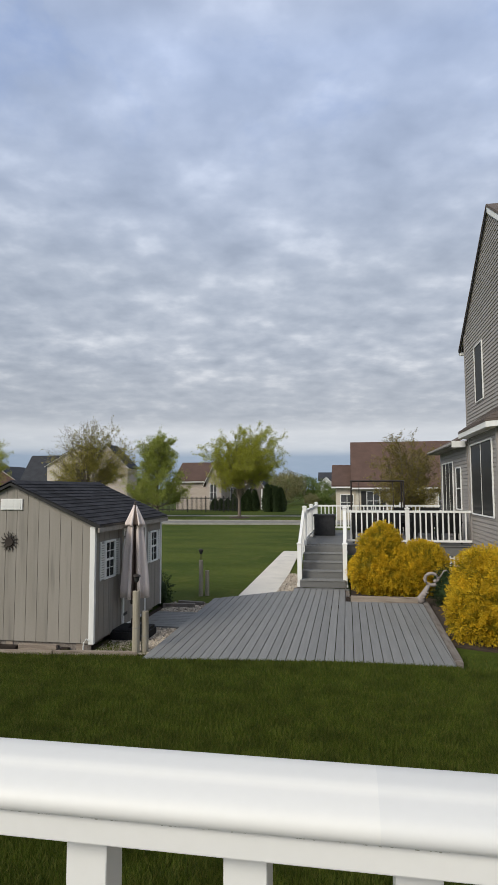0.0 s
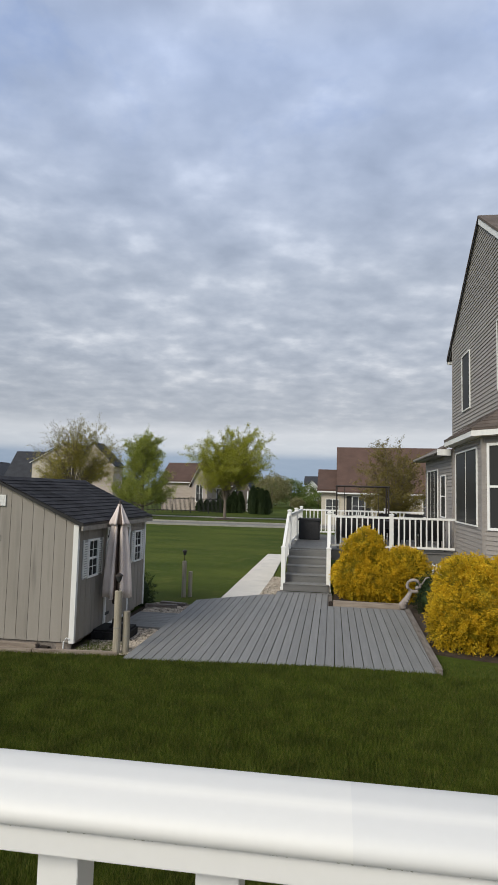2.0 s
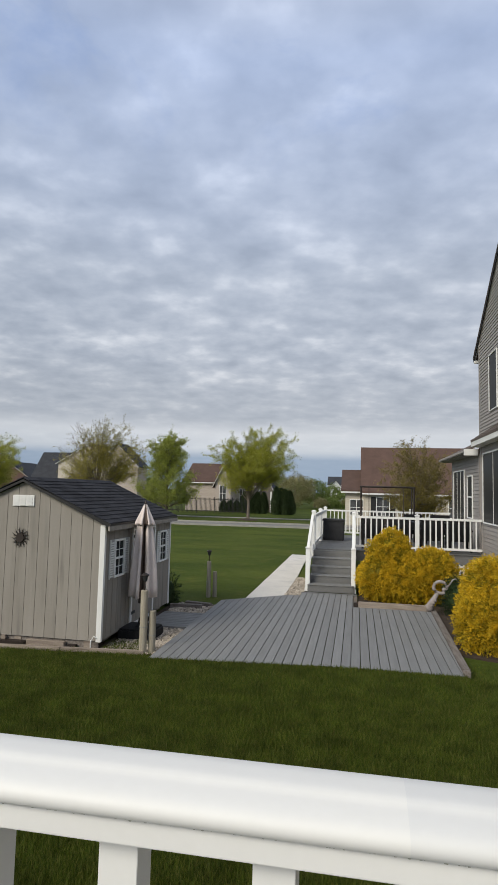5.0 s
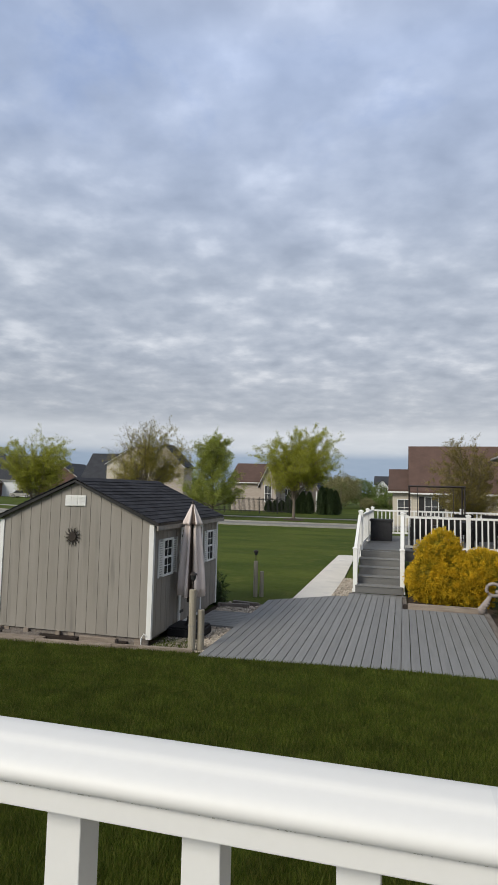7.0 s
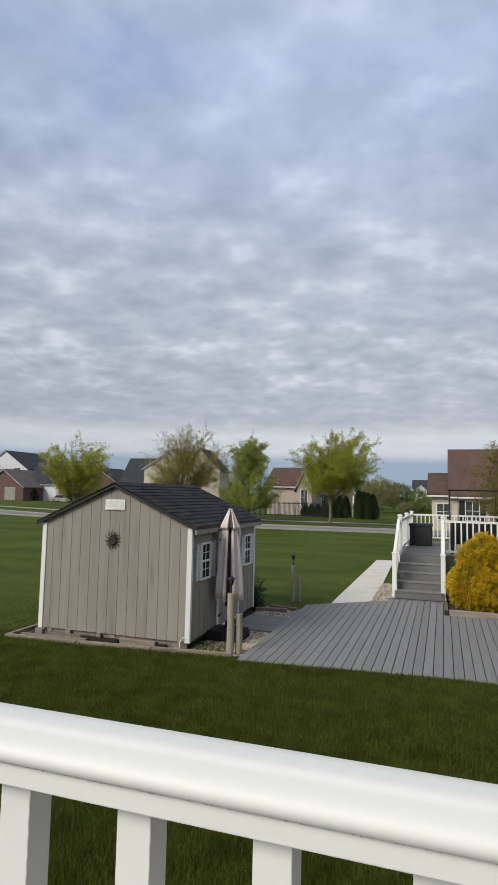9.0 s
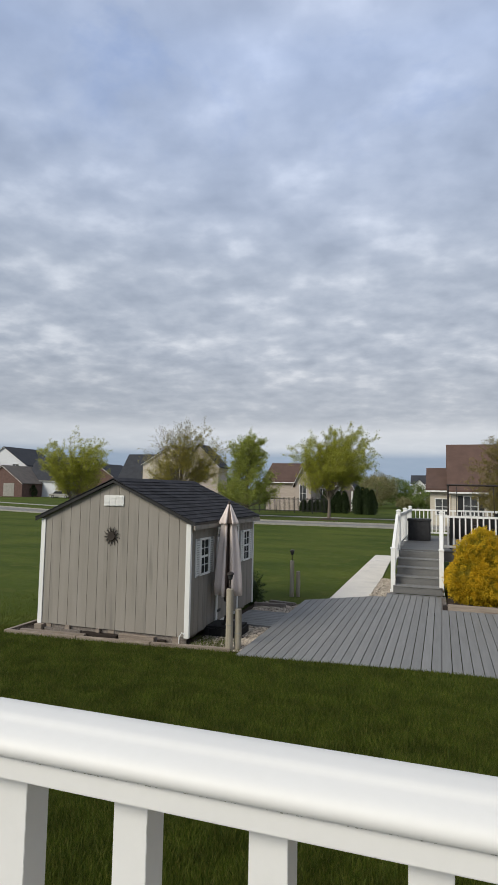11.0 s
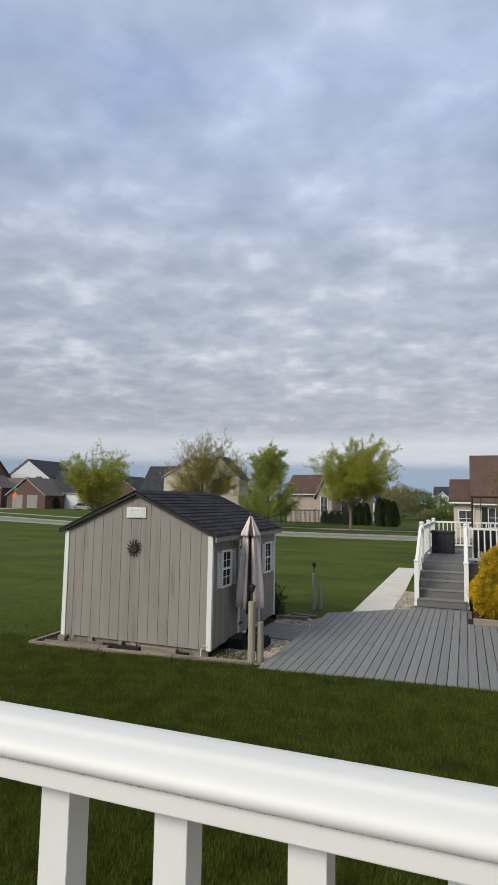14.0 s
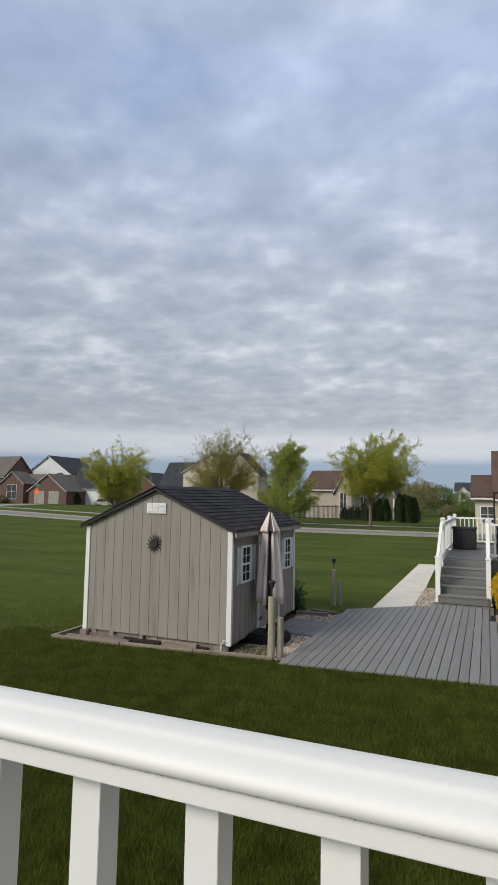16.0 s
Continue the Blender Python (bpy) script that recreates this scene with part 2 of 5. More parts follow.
M_SIDING = material("grey_vinyl_siding", (0.285, 0.262, 0.243), (0.325, 0.300, 0.280), 0.6, 1.5, 70, 0.15, (0.5, 0.5, 6), vary=0.06)
M_GLASS = bpy.data.materials.new("window_glass")
M_GLASS.use_nodes = True
_p = M_GLASS.node_tree.nodes["Principled BSDF"]
_p.inputs["Base Color"].default_value = (0.045, 0.046, 0.046, 1)
_p.inputs["IOR"].default_value = 1.13
_p.inputs["Roughness"].default_value = 0.14
_p.inputs["Specular IOR Level"].default_value = 0.05
M_FARGLASS = material("curtained_window", (0.03, 0.032, 0.035), (0.075, 0.078, 0.082), 0.3, 2, 20, 0.0)
M_DARK = material("dark_brown_metal", (0.020, 0.014, 0.011), (0.035, 0.025, 0.020), 0.5, 5, 80, 0.1)
M_WICKER = material("dark_resin", (0.010, 0.010, 0.0105), (0.018, 0.018, 0.019), 0.65, 8, 90, 0.4, spec=0.2)
M_BOX = material("charcoal_resin", (0.026, 0.026, 0.028), (0.040, 0.040, 0.043), 0.6, 8, 90, 0.3, spec=0.3)
M_BLACK = material("black_iron", (0.012, 0.012, 0.012), (0.022, 0.022, 0.022), 0.5, 6, 80, 0.1)
M_CANVAS = material("beige_canvas", (0.64, 0.555, 0.515), (0.74, 0.655, 0.615), 0.9, 4, 120, 0.3, (3, 3, 0.6))
# Dark canvas tone standing for shadow in the umbrella's open fold.
M_FOLDSHADE = material("canvas_fold_shade", (0.075, 0.052, 0.042), (0.11, 0.078, 0.063), 0.9, 4, 120, 0.3)
M_STONE = material("river_pebble", (0.30, 0.255, 0.205), (0.52, 0.455, 0.375), 0.8, 6, 60, 0.2, vary=0.35, per="island")
M_SOIL = material("mulch", (0.035, 0.024, 0.017), (0.07, 0.05, 0.035), 0.95, 6, 60, 0.8, dist=0.02)
M_ORN = material("weathered_cast_stone", (0.22, 0.19, 0.175), (0.36, 0.32, 0.30), 0.9, 9, 70, 0.4, stain=((0.16, 0.14, 0.13), 6))
M_BARK = material("tree_bark", (0.13, 0.105, 0.085), (0.21, 0.175, 0.145), 0.95, 6, 50, 0.5, (4, 4, 0.7))
M_BRICK = material("red_brick", (0.105, 0.062, 0.052), (0.150, 0.092, 0.078), 0.9, 2, 14, 0.2)
M_CREAM = material("cream_siding", (0.50, 0.45, 0.37), (0.56, 0.51, 0.43), 0.8, 1, 12, 0.1, (0.2, 0.2, 4))
M_WHITEH = material("white_siding", (0.62, 0.64, 0.66), (0.68, 0.70, 0.72), 0.8, 1, 12, 0.1, (0.2, 0.2, 4))
M_TAN = material("tan_siding", (0.40, 0.34, 0.30), (0.46, 0.40, 0.35), 0.8, 1, 12, 0.1, (0.2, 0.2, 4))
M_DKROOF = material("dark_far_shingle", (0.028, 0.030, 0.036), (0.045, 0.048, 0.056), 0.95, 1, 10, 0.2)
M_TANROOF = material("tan_far_shingle", (0.11, 0.095, 0.085), (0.15, 0.13, 0.115), 0.95, 1, 10, 0.2)
M_ORANGE = material("orange_sign", (0.80, 0.16, 0.03), (0.85, 0.19, 0.04), 0.5, 3, 30, 0)
M_GREENSIGN = material("green_sign", (0.02, 0.18, 0.10), (0.03, 0.21, 0.12), 0.5, 3, 30, 0)
M_CAR = material("beige_car_paint", (0.45, 0.42, 0.38), (0.48, 0.45, 0.41), 0.25, 3, 30, 0, metal=0.4)
M_RUBBER = material("tyre_rubber", (0.02, 0.02, 0.02), (0.03, 0.03, 0.03), 0.8, 6, 60, 0.2)
M_GOLD = leaf_material("golden_cypress", [(0.50, 0.35, 0.016), (0.64, 0.44, 0.022), (0.75, 0.52, 0.030), (0.82, 0.60, 0.050)], 0.45, 4.0)
# Olive inner growth, coloured darker so gaps between the sprays look shaded.
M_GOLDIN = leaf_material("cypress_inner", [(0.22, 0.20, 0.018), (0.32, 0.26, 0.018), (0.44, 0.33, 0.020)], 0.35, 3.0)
M_SHRUB = leaf_material("dark_shrub_leaf", [(0.018, 0.035, 0.012), (0.035, 0.06, 0.02), (0.05, 0.085, 0.03)], 0.2)
M_LEAFY = leaf_material("spring_leaf", [(0.29, 0.30, 0.04), (0.41, 0.42, 0.06), (0.53, 0.53, 0.10)], 0.55)
M_LEAFB = leaf_material("brownish_spring_leaf", [(0.27, 0.225, 0.065), (0.37, 0.32, 0.075), (0.46, 0.42, 0.10)], 0.5)
M_LEAFG = leaf_material("green_leaf", [(0.25, 0.30, 0.06), (0.36, 0.40, 0.085), (0.47, 0.50, 0.14)], 0.55)
M_LEAFR = leaf_material("russet_spring_leaf", [(0.17, 0.135, 0.045), (0.24, 0.195, 0.055), (0.32, 0.27, 0.07)], 0.4)
M_FARTREE = leaf_material("far_foliage", [(0.19, 0.185, 0.085), (0.27, 0.255, 0.12), (0.36, 0.325, 0.17)], 0.45)
M_FARGREEN = leaf_material("far_green_foliage", [(0.10, 0.15, 0.04), (0.16, 0.21, 0.055), (0.22, 0.27, 0.08)], 0.4)
M_ARBOR = leaf_material("arborvitae_leaf", [(0.018, 0.032, 0.012), (0.03, 0.05, 0.016), (0.045, 0.068, 0.022)], 0.15)


# ---- mesh helpers ----
def box(bm, x0, x1, y0, y1, z0, z1):
    v = [bm.verts.new((x, y, z)) for z in (z0, z1) for y in (y0, y1) for x in (x0, x1)]
    for f in ((0, 2, 3, 1), (4, 5, 7, 6), (0, 1, 5, 4), (2, 6, 7, 3), (0, 4, 6, 2), (1, 3, 7, 5)):
        bm.faces.new([v[k] for k in f])
    return v


def boxed(x0, x1, y0, y1, z0, z1, bevel=0.0):
    bm = bmesh.new()
    box(bm, x0, x1, y0, y1, z0, z1)
    if bevel:
        bmesh.ops.bevel(bm, geom=bm.edges[:], offset=bevel, segments=2, affect="EDGES")
    return bm


def prism(bm, pts, a, b):
    """The flat outline pts swept from the offset a to the offset b (vectors)."""
    a, b = Vector(a), Vector(b)
    p = [bm.verts.new(Vector(q) + a) for q in pts]
    r = [bm.verts.new(Vector(q) + b) for q in pts]
    bm.faces.new(p[::-1])
    bm.faces.new(r)
    n = len(pts)
    for k in range(n):
        bm.faces.new((p[k], p[(k + 1) % n], r[(k + 1) % n], r[k]))


def bar(bm, p, q, w, d=None, side=(0, 0, 1)):
    """A square bar from p to q, w wide and d deep."""
    p, q = Vector(p), Vector(q)
    t = (q - p).normalized()
    s = t.cross(Vector(side))
    s = s.normalized() if s.length > 1e-4 else t.cross(Vector((1, 0, 0))).normalized()
    u = s.cross(t).normalized()
    d = d or w
    prism(bm, [s * (i * w / 2) + u * (j * d / 2) for i, j in ((-1, -1), (1, -1), (1, 1), (-1, 1))], p, q)


def tube(bm, pts, radii, n=8, cap=True):
    """A round tube along pts with a radius at each."""
    rings = []
    for k, p in enumerate(pts):
        p = Vector(p)
        t = (Vector(pts[min(k + 1, len(pts) - 1)]) - Vector(pts[max(k - 1, 0)])).normalized()
        s = t.orthogonal().normalized() if abs(t.z) < 0.9 else Vector((1, 0, 0)) - t * t.x
        s.normalize()
        u = t.cross(s)
        r = radii[k] if hasattr(radii, "__len__") else radii
        rings.append([bm.verts.new(p + (s * math.cos(2 * math.pi * j / n) + u * math.sin(2 * math.pi * j / n)) * r) for j in range(n)])
    for r0, r1 in zip(rings, rings[1:]):
        for j in range(n):
            bm.faces.new((r0[j], r0[(j + 1) % n], r1[(j + 1) % n], r1[j]))
    if cap:
        bm.faces.new(rings[0][::-1])
        bm.faces.new(rings[-1])


ROOTS = {}


def thing(name, at, label, category, group="", kind=""):
    ob = new(name)
    ob.empty_display_size = 0.1
    ob.location = at
    ROOTS[ob.name] = Vector(at)
    return tagged(ob, label, category, group, kind)


def origin_of(ob):
    while ob.parent:
        ob = ob.parent
    return ROOTS.get(ob.name, Vector((0, 0, 0)))


def part(name, bm, material_, parent=None, label="", smooth=False):
    """Links a bmesh, given in world places, as one mesh object under a thing or a part."""
    me = bpy.data.meshes.new(name)
    bmesh.ops.recalc_face_normals(bm, faces=bm.faces[:])
    if parent:
        bmesh.ops.translate(bm, verts=bm.verts[:], vec=-origin_of(parent))
    bm.to_mesh(me)
    bm.free()
    me.materials.append(material_)
    if smooth:
        for f in me.polygons:
            f.use_smooth = True
    ob = new(name, me)
    if parent:
        ob.parent = parent
    if label:
        tagged(ob, label)
    return ob


def share(name, mesh, parent, at, rz=0.0, scale=(1, 1, 1)):
    """Another object on the same mesh, at a world place, under parent."""
    ob = new(name, mesh)
    ob.parent = parent
    ob.matrix_basis = Matrix.LocRotScale(Vector(at) - origin_of(parent), Euler((0, 0, rz)), Vector(scale))
    return ob


def soup(name, verts, faces, material_, parent=None, label="", at=(0, 0, 0)):
    """Many small loose faces from arrays, as one mesh."""
    me = bpy.data.meshes.new(name)
    nv, (nf, k) = len(verts), faces.shape
    me.vertices.add(nv)
    me.vertices.foreach_set("co", np.ascontiguousarray(verts, dtype=np.float32).ravel())
    me.loops.add(nf * k)
    me.loops.foreach_set("vertex_index", faces.astype(np.int32).ravel())
    me.polygons.add(nf)
    me.polygons.foreach_set("loop_start", np.arange(0, nf * k, k, dtype=np.int32))
    me.polygons.foreach_set("loop_total", np.full(nf, k, dtype=np.int32))
    me.update(calc_edges=True)
    me.materials.append(material_)
    ob = new(name, me)
    ob.parent = parent
    return tagged(ob, label) if label else ob


def leaves(centres, length, width, rng, droop=0.0, outward=None, spread=1.0):
    """Rhombus leaves, one at each centre, as arrays of vertices and faces."""
    n = len(centres)
    d = rng.normal(size=(n, 3))
    if outward is not None:
        d = d * spread + outward * 1.2
    d[:, 2] -= droop
    d /= np.linalg.norm(d, axis=1)[:, None] + 1e-9
    s = np.cross(d, rng.normal(size=(n, 3)))
    s /= np.linalg.norm(s, axis=1)[:, None] + 1e-9
    ln = (length * rng.uniform(0.6, 1.3, n))[:, None]
    wd = (width * rng.uniform(0.6, 1.3, n))[:, None]
    v = np.empty((n, 4, 3))
    v[:, 0], v[:, 1] = centres, centres + d * ln * 0.5 + s * wd * 0.5
    v[:, 2], v[:, 3] = centres + d * ln, centres + d * ln * 0.5 - s * wd * 0.5
    return v.reshape(-1, 3), np.arange(n * 4).reshape(n, 4)


# ---- ground, road, paths ----
def sheet(name, material_, pts, z0, z1, label, category):
    bm = bmesh.new()
    prism(bm, [(x, y, 0) for x, y in pts], (0, 0, z0), (0, 0, z1))
    return tagged(part(name, bm, material_), label, category, kind="structure")


bm = bmesh.new()
bmesh.ops.create_grid(bm, x_segments=8, y_segments=8, size=1500)
tagged(part("ground", bm, M_GRASS), "mown green lawn reaching to the distance", "lawn", kind="structure")
NEAR = [(60, 43.2), (-3.8, 42.6), (-12.4, 42.2), (-22.4, 43.2), (-33, 45), (-47, 49.5), (-64, 56), (-99, 71), (-165, 103)]
FAR = [(60, 47.4), (-4.2, 46.8), (-13.2, 46.4), (-23, 47.4), (-36, 50.2), (-54, 58), (-70, 65), (-104, 81), (-168, 114)]
bm = bmesh.new()
lo = [bm.verts.new((x, y, 0.012)) for x, y in NEAR]
hi = [bm.verts.new((x, y, 0.012)) for x, y in FAR]
for k in range(len(NEAR) - 1):
    bm.faces.new((lo[k], lo[k + 1], hi[k + 1], hi[k]))
tagged(part("road", bm, M_ROAD), "worn pale grey asphalt street", "road", kind="structure")


def ribbon(name, line, w, z, material_, label, category):
    bm = bmesh.new()
    for (x0, y0), (x1, y1) in zip(line, line[1:]):
        bar(bm, (x0, y0, z / 2), (x1, y1, z / 2), w, z)
    return tagged(part(name, bm, material_), label, category, kind="structure")


ribbon("kerb", NEAR, 0.25, 0.12, M_KERB, "concrete kerb along the street", "kerb")
ribbon("kerb", FAR, 0.25, 0.12, M_KERB, "concrete kerb along the street", "kerb")
ribbon("sidewalk", [(x - 2, y + 9.0) for x, y in FAR], 1.3, 0.04, M_KERB, "pale concrete footpath beyond the street verge", "pavement")
sheet("path", M_CONC, [(-2.58, 13.9), (-1.72, 14.5), (-1.72, 18.3), (-1.90, 24.6), (-2.58, 24.6)], 0, 0.03, "pale concrete garden path beside the steps", "path")

rng = np.random.default_rng(4)


def grass_patch(n, x0, x1, y0, y1, h, w, keep):
    c = np.column_stack([rng.uniform(x0, x1, n), rng.uniform(y0, y1, n), np.zeros(n)])
    c = c[keep(c[:, 0], c[:, 1])]
    c[:, 2] = bank(c[:, 0], c[:, 1])
    n = len(c)
    a = rng.uniform(0, 2 * np.pi, n)
    s = np.column_stack([np.cos(a), np.sin(a), np.zeros(n)]) * (w * rng.uniform(0.6, 1.4, n))[:, None]
    lean = np.column_stack([rng.normal(0, 0.4, n), rng.normal(0, 0.4, n), np.ones(n)]) * (h * rng.uniform(0.5, 1.2, n))[:, None]
    v = np.empty((n, 3, 3))
    v[:, 0], v[:, 1], v[:, 2] = c - s, c + s, c + lean
    v[:, :, 2] -= 0.003
    return v.reshape(-1, 3), np.arange(n * 3).reshape(n, 3)


def on_lawn(x, y):
    deck = (x > -3.06) & (x < 1.74) & (y > 8.63 + 0.102 * np.minimum(x + 3.03, 3.0))
    shed = (x > -7.4) & (x <= -3.0) & (y > 8.74 + (x + 7.3) * 0.12)
    return ~(deck | shed) & (x > -2 - 1.2 * y) & (x < 1.0 + 0.55 * y)


def thinning(x, y):
    d = np.hypot(x, y)
    return on_lawn(x, y) & ((y < 9.8) | (x < -7.4) | ((x > 1.74) & (y < 10.1 - 0.1 * x))) & (rng.random(len(x)) < np.clip(1.15 - (d - 6.5) / 8.5, 0, 1))


BANK_H = 0.085


def bank(x, y):
    """Height of the turf where it swells up to the deck's front edge."""
    e = 8.63 + 0.102 * np.minimum(x + 3.03, 3.0)
    w = np.clip((x + 3.25) / 0.25, 0, 1) * np.clip((1.85 - x) / 0.25, 0, 1)
    u = np.clip(1 - (e - y) / 1.1, 0, 1)
    return BANK_H * w * u * u * (3 - 2 * u) * (y < e + 0.02)


bm = bmesh.new()
rows_ = []
for x in np.linspace(-3.28, 1.86, 44):
    e_ = 8.63 + 0.102 * min(x + 3.03, 3.0) - 0.006
    rows_.append([bm.verts.new((x, e_ - d_, float(bank(x, e_ - d_)) + (0.004 if d_ < 1.0 else -0.01))) for d_ in (0.0, 0.1, 0.25, 0.4, 0.6, 0.8, 0.95, 1.15)])
for r0, r1 in zip(rows_, rows_[1:]):
    for k in range(len(r0) - 1):
        bm.faces.new((r0[k], r0[k + 1], r1[k + 1], r1[k]))
tagged(part("turf_bank", bm, M_GRASS, smooth=True), "green turf swelling up to the low deck's front edge", "lawn", kind="structure")


def near_lawn(x, y):
    return on_lawn(x, y) & (x < 0.8 + 0.36 * y) & (rng.random(len(x)) < np.clip(1.2 - (y - 4.5) / 5.0, 0.12, 1) * np.clip((x + 2.4 + 0.9 * y) / 3.2, 0, 1))


v, f = grass_patch(1000000, -8.6, 4.0, 3.0, 9.2, 0.062, 0.0036, near_lawn)
tagged(soup("lawn_grass", v, f, M_BLADE), "thick mown grass blades below the near railing", "grass", kind="stuff")
v, f = grass_patch(760000, -14.5, 6.0, 1.2, 14.5, 0.045, 0.0034, thinning)
tagged(soup("lawn_grass", v, f, M_BLADE), "short mown grass blades on the lawn", "grass", kind="stuff")


def fringe(x, y):
    e = 8.63 + 0.102 * np.minimum(x + 3.03, 3.0)
    return (y > e - 0.16) & (y < e - 0.008) & (rng.random(len(x)) < 0.35 + (y - e + 0.16) * 4.5)


v, f = grass_patch(26000, -3.2, 2.0, 8.45, 9.1, 0.050, 0.0042, fringe)
tagged(soup("lawn_grass", v, f, M_BLADE), "longer untrimmed grass along the deck's edge", "grass", kind="stuff")


# ---- near white railing in front of the camera ----
def near_railing():
    r = thing("deck_railing", (0, 0.572, 1.45), "white vinyl deck railing with a rounded top rail", "railing")
    # a shallow crown, a soft step down to each shoulder, and edges that roll under
    half = [(0.0, 0.0222), (0.006, 0.0221), (0.010, 0.0215), (0.0135, 0.0200), (0.0165, 0.0186), (0.020, 0.0178), (0.025, 0.0169), (0.030, 0.0158)]
    half += [(0.0320 + 0.0130 * math.sin(a), 0.0040 + 0.0106 * math.cos(a)) for a in (0.3, 0.6, 0.9, 1.2, 1.5, 1.8, 2.1, 2.4, 2.7, 3.0)]
    half += [(0.030, -0.0066), (0.012, -0.0066)]
    back = [(0.012, 0.0221), (0.022, 0.0212), (0.030, 0.0189), (0.037, 0.0150)] + [q_ for q_ in half[8:] if q_[0] > 0.0405 or q_[1] < 0.004]
    prof = back[::-1] + [half[0]] + [(-a, b) for a, b in half[1:]]
    # The rail right of the seam at x = 0.108 is slightly greyer.
    for x0, x1, m in ((-1.6, 0.108, M_VINYL), (0.108, 1.3, M_VINYL2)):
        bm = bmesh.new()
        prism(bm, [(0, y, z) for y, z in prof], (x0, 0.572, 2.3895), (x1, 0.572, 2.3895))
        bmesh.ops.delete(bm, geom=[f_ for f_ in bm.faces if len(f_.verts) > 4], context="FACES_ONLY")
        part("top_rail", bm, m, r, smooth=True)
    part("sub_rail", boxed(-1.6, 1.3, 0.5365, 0.6075, 2.3625, 2.3842, 0.0015), M_VINYL, r)
    bm = bmesh.new()
    gr = random.Random(5)
    for _ in range(420):
        x, w_, h_ = gr.uniform(-0.9, 0.7), gr.uniform(0.0006, 0.0022), gr.uniform(0.0004, 0.0010)
        box(bm, x, x + w_, 0.5356, 0.5372, 2.3832 - h_ + gr.uniform(0, 0.001), 2.3840)
    tagged(part("grime_line", bm, M_GRIME, r), "specks of grey-green grime along the joint", kind="stuff")
    part("bottom_rail", boxed(-1.6, 1.3, 0.549, 0.595, 1.53, 1.575, 0.003), M_VINYL, r)
    first = part("baluster", boxed(-0.017, 0.017, 0.555, 0.589, 1.574, 2.364, 0.0005), M_VINYL, r)
    first.location.x = -0.381 - 0.1293 * 8
    for k in range(1, 21):
        share("baluster", first.data, r, (-0.381 + 0.1293 * (k - 8), 0.572, 1.45))
    for x in (-1.65, 1.35):
        part("post", boxed(x - 0.05, x + 0.05, 0.522, 0.622, 1.45, 2.50, 0.004), M_VINYL, r)
    d = thing("raised_deck", (0, -1.4, 0), "raised grey deck under the near railing", "deck")
    part("frame", boxed(-2.15, 2.15, -3.35, 0.66, 1.30, 1.42), M_TIMBER, d)
    plank = part("board", boxed(-2.2, -2.062, -3.4, 0.70, 1.42, 1.45, 0.003), M_DECK, d)
    for k in range(1, 30):
        ob = new("board", plank.data)
        ob.parent, ob.location = d, (0.1434 * k, 0, 0)
    for x in (-2.0, 2.0):
        for y in (-3.2, 0.5):
            part("leg", boxed(x - 0.07, x + 0.07, y - 0.07, y + 0.07, 0, 1.30), M_TIMBER, d)


near_railing()
# Added wall out of view; it blocks sky light from the +x side.
tagged(part("wall_east", boxed(2.35, 2.6, -7.0, 5.5, 0.0, 6.2), M_SIDING), "unseen plain grey wall added to dim light from the right", "wall", kind="structure")

# ---- lower deck ----
P = 0.1434
lower = thing("lower_deck", (-0.6, 11.5, 0), "low deck of grey composite boards", "deck", kind="structure")


def board_start(x):
    return 8.63 + 0.102 * min(x + 3.03, 3.0)


def board_end(x):
    if x < -1.54:
        return 13.46 + (x + 3.03) * 0.805
    if x < -1.30:
        return 14.66
    return 15.06 if x < 0.10 else 13.56


def deck_side(y):
    """The deck's slanting right-hand edge."""
    return 1.60 + (y - 9.2) * 0.020


bm = bmesh.new()
for x in (-2.9, -1.9, -0.9, 0.0, 0.8, 1.5):
    box(bm, x - 0.02, x + 0.02, 9.06, 13.30, 0.0, 0.074)
part("joist", bm, M_TIMBER, lower)
bm = bmesh.new()
for xa, xb in ((-3.02, -0.03), (-0.03, 1.58)):
    bar(bm, (xa, board_start(xa) + 0.02, 0.037), (xb, board_start(xb) + 0.02, 0.037), 0.02, 0.072)
part("fascia", bm, M_DECKX, lower)
for k in range(-21, 12):
    x0 = k * P
    xa, xb = x0 + 0.006, x0 + P - 0.006
    ea, eb = (board_end(xa), board_end(xb)) if xb < -1.5 else (min(board_end(xa + 0.02), board_end(xb - 0.02)),) * 2
    bm = bmesh.new()
    na, nb = (min(xb, deck_side(q_) - 0.004) for q_ in (board_start(xb), eb))
    prism(bm, [(xa, board_start(xa), 0), (na, board_start(na), 0), (nb, eb, 0), (xa, ea, 0)], (0, 0, 0.075), (0, 0, 0.10))
    part("board", bm, M_DECK, lower)
part("board", boxed(-1.30, 0.10, 15.07, 15.21, 0.075, 0.102, 0.003), M_DECK2, lower)
part("joist", boxed(-1.3, 0.1, 13.3, 15.2, 0.0, 0.07), M_TIMBER, lower)
# landing beside the shed
bm_l = thing("shed_landing", (-3.5, 11.6, 0), "small weathered grey board landing at the shed door", "deck")
for k in range(9):
    y = 10.85 + k * 0.1434
    part("board", boxed(-3.92, -3.05, y, y + 0.138, 0.0, 0.055, 0.003), M_DECK, bm_l)

